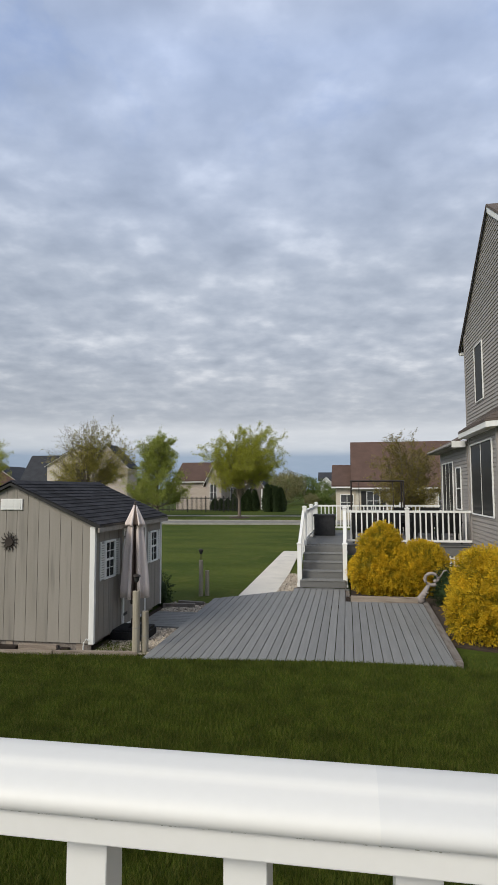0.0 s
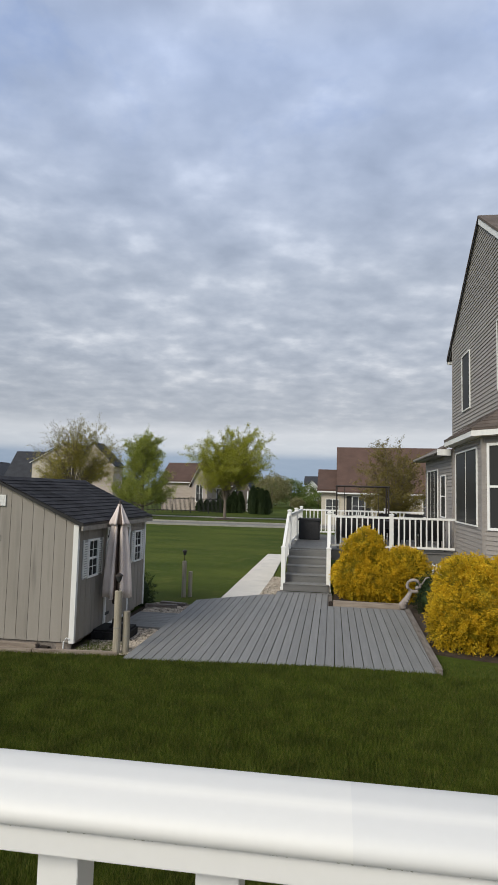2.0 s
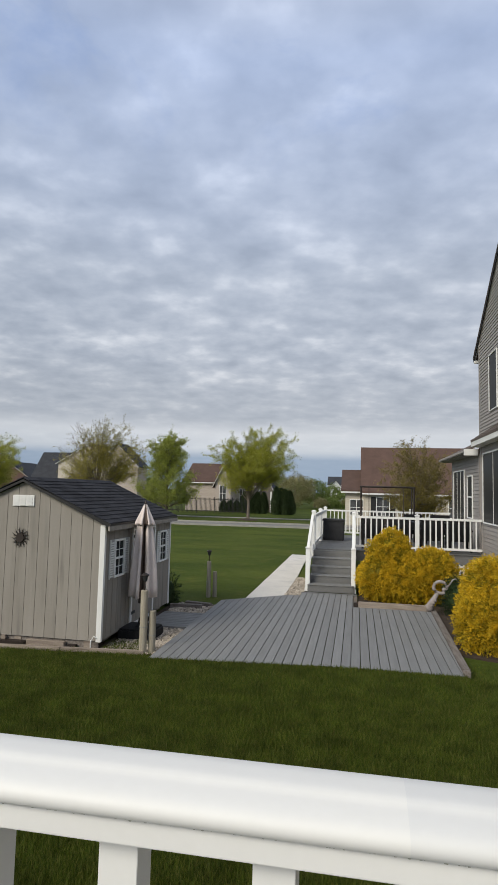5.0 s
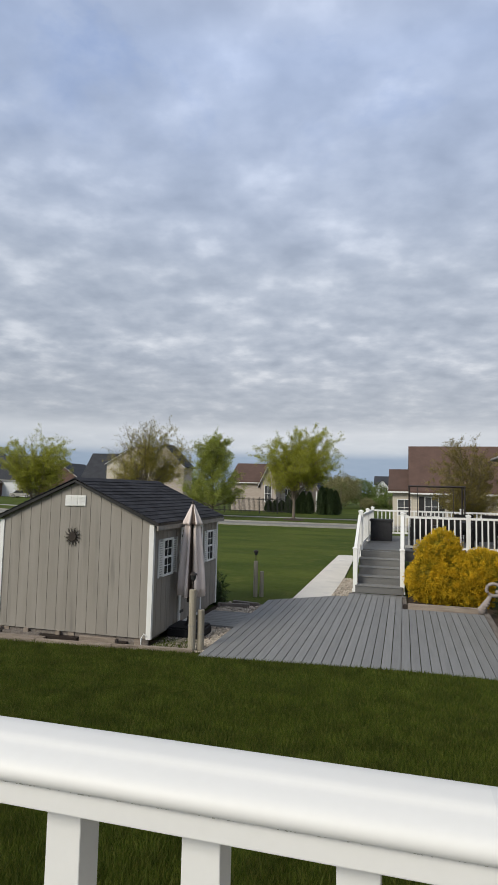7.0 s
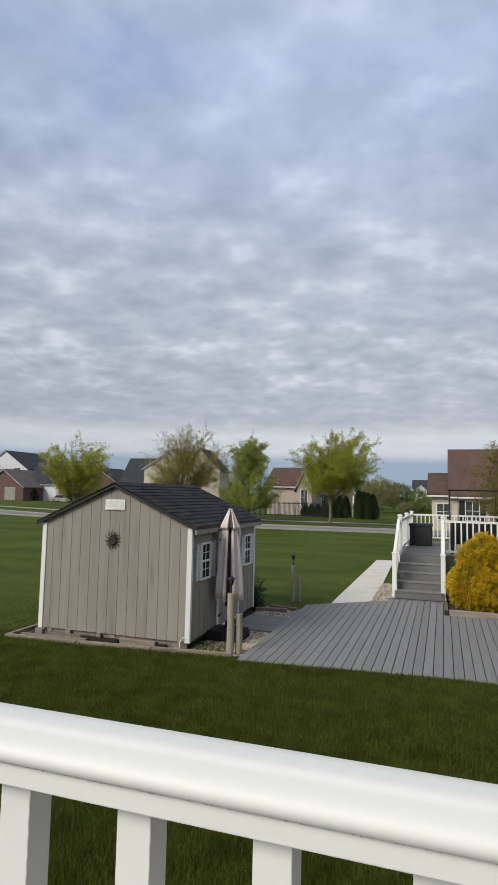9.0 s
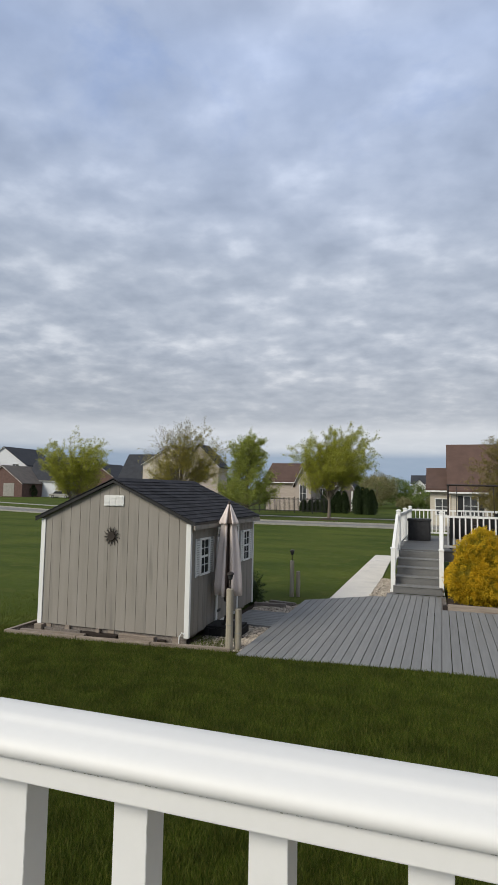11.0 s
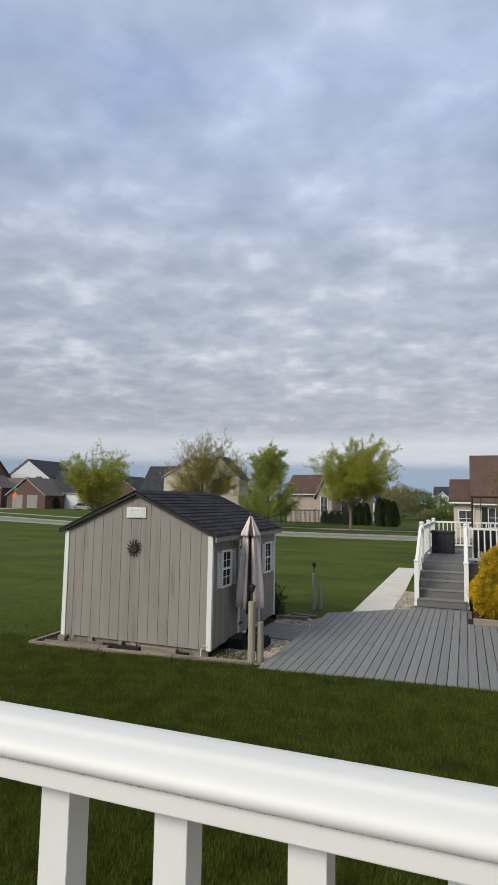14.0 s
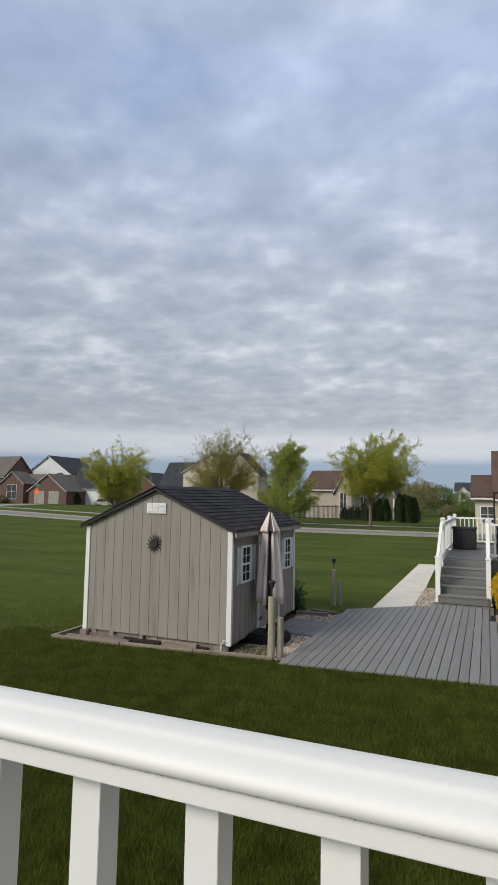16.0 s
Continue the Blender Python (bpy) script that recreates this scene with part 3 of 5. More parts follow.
# ---- timber edging ----
edge = thing("timber_edging", (1.75, 11.2, 0), "weathered timber edging round the planting bed", "edging")
for ya, yb in ((9.22, 11.4), (11.41, 13.70)):
    bm = bmesh.new()
    bar(bm, (deck_side(ya) + 0.06, ya, 0.063), (deck_side(yb) + 0.06, yb, 0.063), 0.115, 0.125)
    bmesh.ops.bevel(bm, geom=bm.edges[:], offset=0.008, segments=2, affect="EDGES")
    part("timber", bm, M_TIMBER, edge)
part("timber", boxed(0.12, 1.680, 13.57, 13.67, 0.0, 0.215, 0.008), M_TIMBERX, edge)
part("corner_block", boxed(1.605, 1.715, 9.14, 9.215, 0.0, 0.118, 0.01), M_TIMBER, edge)
part("corner_block", boxed(0.02, 0.115, 13.55, 13.66, 0.0, 0.20, 0.01), M_DARK, edge)
sheet("planting_bed", M_SOIL, [(0.12, 13.67), (1.70, 13.67), (1.72, 10.4), (2.2, 10.2), (3.2, 9.95), (4.2, 10.4), (4.2, 16.9), (0.12, 16.9)], 0.0, 0.03, "dark mulch planting bed against the house", "planting bed")
s_edge = thing("timber_edging", (-5.7, 8.95, 0), "weathered low timber edging in front of the shed", "edging")
for a, b in (((-7.40, 8.76), (-5.98, 8.84)), ((-5.96, 8.84), (-4.62, 8.97)), ((-4.60, 8.97), (-3.25, 9.12)), ((-7.37, 8.80), (-7.37, 9.62)), ((-7.20, 8.93), (-5.9, 9.00))):
    bm = bmesh.new()
    bar(bm, (*a, 0.03), (*b, 0.03), 0.07, 0.06)
    part("timber", bm, M_TIMBERX, s_edge)


sheet("planting_bed", M_SOIL, [(-7.34, 8.80), (-5.97, 8.87), (-4.05, 9.08), (-4.05, 9.6), (-7.34, 9.6)], 0.0, 0.014, "bare brown soil between the shed and its edging", "planting bed")


def pebbles(n, inside, box_, size, label):
    vs, fs, base = [], [], 0
    ico = bmesh.new()
    bmesh.ops.create_icosphere(ico, subdivisions=1, radius=1)
    iv = np.array([q.co[:] for q in ico.verts])
    jf = np.array([[q.index for q in t.verts] for t in ico.faces])
    ico.free()
    made = 0
    while made < n:
        x, y = rng.uniform(box_[0], box_[1]), rng.uniform(box_[2], box_[3])
        if not inside(x, y):
            continue
        s = size * rng.uniform(0.5, 1.4)
        q = iv * (s, s * rng.uniform(0.6, 1), s * rng.uniform(0.4, 0.7)) * (1 + rng.uniform(-0.15, 0.15, (len(iv), 1)))
        a = rng.uniform(0, 6.3)
        q = q @ np.array([[math.cos(a), math.sin(a), 0], [-math.sin(a), math.cos(a), 0], [0, 0, 1]])
        vs.append(q + (x, y, 0.012 + 0.3 * s))
        fs.append(jf + base)
        base += len(iv)
        made += 1
    return tagged(soup("river_pebbles", np.vstack(vs), np.vstack(fs), M_STONE), label, "pebbles", kind="stuff")


v, f = grass_patch(2600, -4.0, -3.35, 9.16, 9.75, 0.085, 0.0045, lambda x, y: rng.random(len(x)) < 0.9 - (y - 9.16) * 1.3)
tagged(soup("lawn_grass", v, f, M_BLADE), "weedy grass growing through the pebbles by the shed", "grass", kind="stuff")
pebbles(2600, lambda x, y: (x > -4.0 and y < 10.85 and y > 9.12) or (x > -3.95 and y > 12.2), (-4.1, -3.08, 9.1, 13.3), 0.025, "tan and grey river pebbles beside the shed")
pebbles(1500, lambda x, y: x > -1.72, (-1.72, -1.28, 14.7, 18.2), 0.025, "tan and grey river pebbles beside the steps")
sheet("gravel_bed", M_SOIL, [(-4.1, 9.1), (-3.08, 9.1), (-3.08, 13.35), (-4.1, 13.1)], 0.0, 0.012, "bare soil under the pebbles", "planting bed")
sheet("gravel_bed", M_SOIL, [(-1.72, 14.6), (-1.22, 14.6), (-1.22, 18.2), (-1.72, 18.2)], 0.0, 0.012, "bare soil under the pebbles", "planting bed")

# ---- upper deck with steps and white railings ----
ZF = 1.05
upper = thing("upper_deck", (1.2, 19.7, 0), "raised grey composite deck against the house", "deck", kind="structure")
part("skirt", boxed(0.06, 3.45, 16.93, 16.96, 0.76, ZF - 0.03), M_DECK2, upper)
part("skirt", boxed(-1.16, -1.13, 16.93, 22.5, 0.1, ZF - 0.03), M_DECK2, upper)
part("frame", boxed(-1.10, 3.45, 17.0, 22.5, 0.80, ZF - 0.03), M_TIMBER, upper)
for x in (-1.0, 1.2, 3.3):
    for y in (17.1, 22.4):
        part("leg", boxed(x - 0.07, x + 0.07, y - 0.07, y + 0.07, 0, 0.80), M_TIMBER, upper)
y = 16.90
while y < 22.5:
    part("board", boxed(-1.18, 3.47, y, y + 0.138, ZF - 0.028, ZF, 0.0), M_DECK2, upper)
    y += P
lat = part("lattice", boxed(2.2, 3.45, 16.945, 16.955, 0.04, 0.06), M_VINYL, upper)
for k in range(12):
    part("lattice_slat", boxed(2.2 + k * 0.105, 2.235 + k * 0.105, 16.93, 16.94, 0.03, 0.76), M_VINYL, lat)
for k in range(7):
    part("lattice_slat", boxed(2.2, 3.45, 16.941, 16.951, 0.06 + k * 0.105, 0.095 + k * 0.105), M_VINYL, lat)

steps = thing("deck_steps", (-0.58, 16.1, 0), "grey composite steps up to the raised deck", "stairs", kind="structure")
for k in range(5):
    y0, z1 = 15.27 + k * 0.345, 0.10 + 0.19 * (k + 1)
    y1 = y0 + 0.345 if k < 4 else 16.90
    part("riser", boxed(-1.12, -0.02, y0 + 0.02, y0 + 0.035, z1 - 0.19, z1 - 0.026), M_DECK2, steps)
    if k < 4:
        part("tread", boxed(-1.14, 0.0, y0, y1 + 0.018, z1 - 0.026, z1, 0.004), M_DECK, steps)
part("riser", boxed(-1.12, -0.02, 16.68, 16.90, 0.86, ZF - 0.03), M_DECK2, steps)
part("stringer", boxed(-1.16, -1.12, 15.30, 16.9, 0.0, 0.28), M_DECK2, steps)
part("stringer", boxed(-0.02, 0.02, 15.30, 16.9, 0.0, 0.28), M_DECK2, steps)


def newel(parent, x, y, z0, z1, w=0.11):
    p_ = part("post", boxed(x - w / 2, x + w / 2, y - w / 2, y + w / 2, z0, z1 - 0.05, 0.004), M_VINYL, parent)
    bm = bmesh.new()
    c = w / 2 + 0.015
    box(bm, x - c, x + c, y - c, y + c, z1 - 0.05, z1 - 0.025)
    v_ = box(bm, x - c, x + c, y - c, y + c, z1 - 0.025, z1)
    for q in v_[4:]:
        q.co.x, q.co.y = x + (q.co.x - x) * 0.3, y + (q.co.y - y) * 0.3
    part("post_cap", bm, M_VINYL, p_)
    bm = bmesh.new()
    box(bm, x - c, x + c, y - c, y + c, z0, z0 + 0.07)
    part("post_base", bm, M_VINYL, p_)


def railing(name, p, q, zf0, zf1, label, pitch=0.142):
    """A balustrade between two plan points; the floor height may differ at the two ends."""
    p, q = Vector((*p, 0)), Vector((*q, 0))
    r = thing(name, ((p.x + q.x) / 2, (p.y + q.y) / 2, min(zf0, zf1)), label, "railing", "white deck railings")
    d = q - p
    for nm, h, w, t in (("top_rail", 0.93, 0.075, 0.06), ("bottom_rail", 0.12, 0.05, 0.06)):
        bm = bmesh.new()
        bar(bm, p + Vector((0, 0, zf0 + h)), q + Vector((0, 0, zf1 + h)), w, t)
        part(nm, bm, M_VINYL, r)
    n = max(int(d.length / pitch), 2)
    slope = zf1 - zf0
    first = None
    for k in range(1, n):
        c = p + d * (k / n)
        z = zf0 + slope * k / n
        if first is None:
            first = part("baluster", boxed(c.x - 0.019, c.x + 0.019, c.y - 0.019, c.y + 0.019, z + 0.13, z + 0.92), M_VINYL, r)
            c0, z0 = c.copy(), z
        else:
            ob = new("baluster", first.data)
            ob.parent, ob.location = r, (c.x - c0.x, c.y - c0.y, z - z0)
    return r


r = railing("deck_railing", (0.02, 16.95), (1.68, 16.95), ZF, ZF, "white vinyl balustrade along the raised deck")
newel(r, 0.0, 16.95, ZF - 0.25, 2.12)
newel(r, 1.73, 16.95, ZF - 0.1, 2.10)
r = railing("deck_railing", (1.78, 16.95), (3.44, 16.95), ZF, ZF, "white vinyl balustrade along the raised deck")
r = railing("deck_railing", (-1.14, 17.0), (-1.10, 22.4), ZF, ZF, "white vinyl balustrade along the raised deck")
newel(r, -1.14, 16.95, ZF - 0.25, 2.14)
newel(r, -1.12, 19.7, ZF, 2.12)
newel(r, -1.10, 22.45, ZF, 2.12)
r = railing("deck_railing", (-1.05, 22.45), (3.44, 22.45), ZF, ZF, "white vinyl balustrade along the raised deck")
newel(r, 2.05, 22.45, ZF, 2.12)
for x in (-1.17, 0.0):
    r = railing("stair_railing", (x, 15.45), (x, 16.9), 0.26, ZF, "white vinyl railing beside the deck steps")
    newel(r, x, 15.42, 0.10, 1.24)

# ---- storage box and patio furniture on the raised deck ----
b = thing("storage_box", (-0.72, 20.2, ZF), "dark grey resin storage box on the deck", "storage box")
part("body", boxed(-1.04, -0.34, 19.95, 20.5, ZF, ZF + 0.63, 0.02), M_BOX, b)
part("lid", boxed(-1.07, -0.31, 19.92, 20.53, ZF + 0.63, ZF + 0.71, 0.015), M_BOX, b)
for k in range(5):
    part("panel", boxed(-1.01 + k * 0.133, -0.91 + k * 0.133, 19.935, 19.95, ZF + 0.06, ZF + 0.59, 0.004), M_BOX, b)


def patio_chair(x, y, rz, label):
    c = thing("patio_chair", (0, 0, 0), label, "chair", "dark patio chairs")
    part("seat", boxed(-0.30, 0.30, -0.28, 0.30, 0.30, 0.44, 0.02), M_WICKER, c)
    bk = part("backrest", boxed(-0.31, 0.31, 0.24, 0.32, 0.30, 0.93, 0.02), M_WICKER, c)
    for sx in (-0.29, 0.29):
        part("armrest", boxed(sx - 0.04, sx + 0.04, -0.28, 0.30, 0.58, 0.63, 0.01), M_WICKER, c)
        for sy in (-0.24, 0.26):
            part("leg", boxed(sx - 0.025, sx + 0.025, sy - 0.025, sy + 0.025, 0, 0.60), M_WICKER, c)
    c.matrix_basis = pose(x, y, ZF, 0, 0, rz)
    return c


for x, y, a in ((0.55, 17.75, 176), (1.28, 17.7, 184), (2.2, 17.65, 178), (2.95, 17.7, 183)):
    patio_chair(x, y, a, "dark resin patio chair on the raised deck")
patio_chair(2.0, 20.3, 10, "dark resin patio chair on the raised deck")
patio_chair(2.8, 20.35, -6, "dark resin patio chair on the raised deck")
tb = thing("patio_table", (2.2, 19.4, ZF), "dark patio table on the raised deck", "table")
part("tabletop", boxed(1.4, 3.0, 18.9, 19.9, ZF + 0.70, ZF + 0.74, 0.01), M_WICKER, tb)
for x in (1.5, 2.9):
    for y in (19.0, 19.8):
        part("leg", boxed(x - 0.03, x + 0.03, y - 0.03, y + 0.03, ZF, ZF + 0.70), M_WICKER, tb)
sw = thing("patio_swing", (1.1, 21.2, ZF), "dark brown metal patio swing frame", "swing")
for x in (0.22, 2.0):
    for dy in (-0.5, 0.5):
        bm = bmesh.new()
        tube(bm, [(x, 21.2 + dy, ZF), (x, 21.2 + dy * 0.85, ZF + 1.82)], 0.028)
        part("leg", bm, M_DARK, sw)
    bm = bmesh.new()
    tube(bm, [(x, 20.75, ZF + 1.82), (x, 21.65, ZF + 1.82)], 0.026)
    part("cross_beam", bm, M_DARK, sw)
for dy in (-0.42, 0.42):
    bm = bmesh.new()
    tube(bm, [(0.18, 21.2 + dy, ZF + 1.84), (2.04, 21.2 + dy, ZF + 1.84)], 0.028)
    part("top_beam", bm, M_DARK, sw)
part("seat", boxed(0.45, 1.75, 20.95, 21.45, ZF + 0.42, ZF + 0.50, 0.02), M_DARK, sw)
part("backrest", boxed(0.45, 1.75, 21.42, 21.50, ZF + 0.50, ZF + 0.80, 0.02), M_DARK, sw)
for x in (0.5, 1.7):
    bm = bmesh.new()
    tube(bm, [(x, 21.60, ZF + 1.83), (x, 21.25, ZF + 0.48)], 0.012, 6)
    part("hanger", bm, M_DARK, sw)

# ---- shed ----
SX0, SX1, SY0, SY1, SZ0, SZ1, SR = -7.0, -4.02, 9.15, 12.60, 0.14, 2.05, 2.74
SXM = (SX0 + SX1) / 2


def window_unit(parent, x, y0, y1, z0, z1, out, cols=2, rows=4, shutters=0.0, frame_mat=None):
    """A sash window in a wall of constant x; out is +1 or -1, the way it faces."""
    fm = frame_mat or M_VINYL
    a, b_ = sorted((x, x + out * 0.035))
    w = part("window", boxed(*sorted((x + out * 0.004, x + out * 0.012)), y0, y1, z0, z1), M_GLASS, parent, "dark glass pane")
    fw = 0.034
    for nm, q in (("frame", (y0 - fw, y0, z0 - fw, z1 + fw)), ("frame", (y1, y1 + fw, z0 - fw, z1 + fw)), ("frame", (y0, y1, z1, z1 + fw)), ("sill", (y0, y1, z0 - fw, z0))):
        part(nm, boxed(a, b_, *q), fm, w)
    m0, m1 = sorted((x + out * 0.010, x + out * 0.022))
    if rows:
        part("meeting_rail", boxed(m0, m1 + 0.004, y0, y1, (z0 + z1) / 2 - 0.018, (z0 + z1) / 2 + 0.018), fm, w)
    for k in range(1, cols):
        yy = y0 + (y1 - y0) * k / cols
        part("muntin", boxed(m0, m1, yy - 0.005, yy + 0.005, z0, z1), fm, w)
    for k in range(1, rows):
        if k * 2 != rows:
            zz = z0 + (z1 - z0) * k / rows
            part("muntin", boxed(m0, m1, y0, y1, zz - 0.005, zz + 0.005), fm, w)
    if shutters:
        for ya, yb in ((y0 - fw - shutters, y0 - fw - 0.004), (y1 + fw + 0.004, y1 + fw + shutters)):
            part("shutter", boxed(*sorted((x + out * 0.002, x + out * 0.014)), ya, yb, z0 - fw, z1 + fw), M_SHUTBACK, w)
            n = 15
            bm = bmesh.new()
            for k in range(n):
                zz = z0 - 0.01 + (z1 - z0 + 0.02) * k / n
                box(bm, *sorted((x + out * 0.014, x + out * 0.030)), ya + 0.02, yb - 0.02, zz, zz + (z1 - z0) / n * 0.5)
            for e0, e1 in ((ya, ya + 0.02), (yb - 0.02, yb)):
                box(bm, *sorted((x + out * 0.014, x + out * 0.034)), e0, e1, z0 - fw, z1 + fw)
            part("louvres", bm, M_SHEDTRIM, w)
    return w


def shed():
    s = thing("garden_shed", (SXM, (SY0 + SY1) / 2, 0), "taupe board-sided garden shed with a dark shingle gable roof", "shed")
    # grooved siding boards on the gable facing the lawn
    n = 15
    w = (SX1 - SX0 - 0.02) / n
    top = lambda x: SZ1 + 0.02 + (SR - SZ1 - 0.06) * (1 - abs(x - SXM) / (SXM - SX0))
    core = bmesh.new()
    prism(core, [(SX0 + 0.01, 0, SZ0), (SX1 - 0.01, 0, SZ0), (SX1 - 0.01, 0, SZ1), (SXM, 0, SR - 0.05), (SX0 + 0.01, 0, SZ1)], (0, SY0 + 0.012, 0), (0, SY1 - 0.01, 0))
    part("body", core, M_SHED, s, "taupe painted wall")
    for k in range(n):
        a, b_ = SX0 + 0.01 + k * w + 0.0035, SX0 + 0.01 + (k + 1) * w - 0.0035
        bm = bmesh.new()
        pts = [(a, 0, SZ0), (b_, 0, SZ0), (b_, 0, top(b_))]
        if a < SXM < b_:
            pts.append((SXM, 0, top(SXM)))
        pts.append((a, 0, top(a)))
        prism(bm, pts, (0, SY0, 0), (0, SY0 + 0.012, 0))
        part("siding_board", bm, M_SHED, s)
    n2 = 17
    w2 = (SY1 - SY0) / n2
    for k in range(n2):
        part("siding_board", boxed(SX1 - 0.01, SX1, SY0 + k * w2 + 0.005, SY0 + (k + 1) * w2 - 0.005, SZ0, SZ1 - 0.02), M_SHED, s)
    t = 0.095
    for x0, x1 in ((SX0 - 0.02, SX0 + 0.07), (SX1 - 0.07, SX1 + 0.02)):
        part("corner_trim", boxed(x0, x1, SY0 - 0.018, SY0 - 0.001, SZ0 - 0.01, SZ1 - 0.03, 0.003), M_SHEDTRIM, s)
    for y0, y1 in ((SY0 - 0.0, SY0 + 0.05), (SY1 - 0.06, SY1 + 0.01)):
        part("corner_trim", boxed(SX1 + 0.001, SX1 + 0.018, y0, y1, SZ0 - 0.01, SZ1 - 0.03, 0.003), M_SHEDTRIM, s)
    # roof slopes with shingle courses
    ov, eo = 0.07, 0.12
    rise = (SR - SZ1) / (SXM - SX0)
    for sgn in (-1, 1):
        ex, ez = SXM + sgn * (SXM - SX0 + eo), SZ1 - rise * eo + 0.02
        bm = bmesh.new()
        prism(bm, [(SXM, 0, SR - 0.02), (ex, 0, ez - 0.0), (ex, 0, ez + 0.03), (SXM, 0, SR + 0.01)], (0, SY0 - ov, 0), (0, SY1 + ov, 0))
        roof = part("roof", bm, M_BLACK, s, "dark roof deck and drip edge")
        n = 13
        L = math.hypot(ex - SXM, SR - ez)
        for k in range(n):
            f0, f1 = k / n, (k + 1.25) / n
            yy = SY0 - ov - 0.01 - (k % 2) * 0.16
            while yy < SY1 + ov:
                y0, y1 = max(yy, SY0 - ov - 0.01), min(yy + 0.31, SY1 + ov + 0.01)
                yy += 0.315
                if y1 - y0 < 0.03:
                    continue
                bm = bmesh.new()
                g0, g1 = 1 - f0, max(1 - f1, -0.01)
                p0 = Vector((SXM + (ex - SXM) * g0, 0, SR + (ez - SR) * g0 + 0.048))
                p1 = Vector((SXM + (ex - SXM) * g1, 0, SR + (ez - SR) * g1 + 0.034))
                prism(bm, [p0, p1, p1 - Vector((0, 0, 0.006)), p0 - Vector((0, 0, 0.013))], (0, y0, 0), (0, y1, 0))
                part("shingle", bm, M_SHINGLE, roof)
        for y in (SY0 - ov, SY1 + ov - 0.02):
            bm = bmesh.new()
            prism(bm, [(SXM, 0, SR - 0.034), (ex, 0, ez - 0.034), (ex, 0, ez), (SXM, 0, SR)], (0, y - 0.004, 0), (0, y + 0.02, 0))
            part("rake_board", bm, M_BLACK, s)
    bm = bmesh.new()
    prism(bm, [(SXM - 0.12, 0, SR - 0.005), (SXM, 0, SR + 0.055), (SXM + 0.12, 0, SR - 0.005), (SXM + 0.12, 0, SR - 0.02), (SXM, 0, SR + 0.04), (SXM - 0.12, 0, SR - 0.02)], (0, SY0 - ov, 0), (0, SY1 + ov, 0))
    part("ridge_cap", bm, M_SHINGLE, s)
    part("fascia", boxed(SX1 + 0.10, SX1 + 0.13, SY0 - 0.1, SY1 + 0.1, SZ1 - 0.12, SZ1 - 0.045), M_SHED, s)
    # gable vent
    v_ = part("gable_vent", boxed(-5.71, -5.31, SY0 - 0.02, SY0 - 0.002, 2.29, 2.48, 0.003), M_SHEDTRIM, s, "white gable vent")
    for c in range(3):
        for q in range(7):
            part("louvre", boxed(-5.69 + c * 0.125, -5.59 + c * 0.125, SY0 - 0.028, SY0 - 0.019, 2.305 + q * 0.024, 2.318 + q * 0.024), M_SHEDTRIM, v_)
    # side windows and door
    window_unit(s, SX1, 9.58, 9.93, 1.14, 1.72, 1, 2, 4, 0.20)
    window_unit(s, SX1, 11.90, 12.25, 1.14, 1.72, 1, 2, 4, 0.16)
    d = part("door", boxed(SX1 + 0.002, SX1 + 0.022, 10.42, 11.50, SZ0 + 0.02, 1.86), M_SHED, s, "taupe board door")
    for y0, y1, z0, z1 in ((10.35, 10.42, SZ0, 1.93), (11.50, 11.57, SZ0, 1.93), (10.42, 11.50, 1.86, 1.93), (10.42, 11.50, SZ0 - 0.03, SZ0 + 0.02)):
        part("door_trim", boxed(SX1 + 0.002, SX1 + 0.03, y0, y1, z0, z1), M_SHEDTRIM, s)
    for z in (0.35, 1.02, 1.75):
        part("hinge", boxed(SX1 + 0.022, SX1 + 0.036, 10.38, 10.56, z - 0.025, z + 0.025), M_BLACK, d)
    part("handle", boxed(SX1 + 0.022, SX1 + 0.06, 11.40, 11.43, 0.95, 1.1), M_BLACK, d)
    # skids
    for x in (-6.8, -5.5, -4.25):
        part("skid", boxed(x - 0.06, x + 0.06, SY0 + 0.02, SY1 - 0.02, 0.0, SZ0 + 0.0), M_TIMBERX, s)
    for x0, x1, dy, z0, z1, m in ((-7.02, -6.86, 0.10, 0.0, 0.13, M_TIMBERX), (-6.84, -6.08, 0.05, 0.0, 0.075, M_TIMBER), (-6.42, -6.32, 0.03, 0.0, 0.14, M_TIMBERX), (-6.05, -5.32, 0.09, 0.0, 0.07, M_DARK), (-5.78, -5.70, 0.03, 0.07, 0.14, M_TIMBERX), (-5.30, -4.62, 0.06, 0.0, 0.105, M_TIMBERX), (-4.56, -4.42, 0.05, 0.0, 0.07, M_DARK)):
        part("skid", boxed(x0, x1, SY0 - dy, SY0 + 0.02, z0, z1, 0.006), m, s)
    part("skid", boxed(SX0 + 0.05, SX1 - 0.05, SY0 + 0.035, SY0 + 0.07, 0.0, SZ0), M_TIMBER, s)
    bm = bmesh.new()
    tube(bm, [(SX1 - 0.14, SY0 - 0.05, 0.0), (SX1 - 0.13, SY0 - 0.06, 0.16), (SX1 - 0.09, SY0 - 0.045, 0.23), (SX1 - 0.06, SY0 - 0.03, 0.20)], 0.011, 8)
    part("conduit", bm, M_SHEDTRIM, s, "pale bent conduit")
    # sun ornament
    o = thing("sun_ornament", (-5.53, SY0 - 0.03, 1.76), "dark metal sun wall ornament on the shed gable", "ornament")
    bm = bmesh.new()
    tube(bm, [(-5.53, SY0 - 0.035, 1.76), (-5.53, SY0 - 0.005, 1.76)], 0.072, 24)
    part("disc", bm, M_DARK, o)
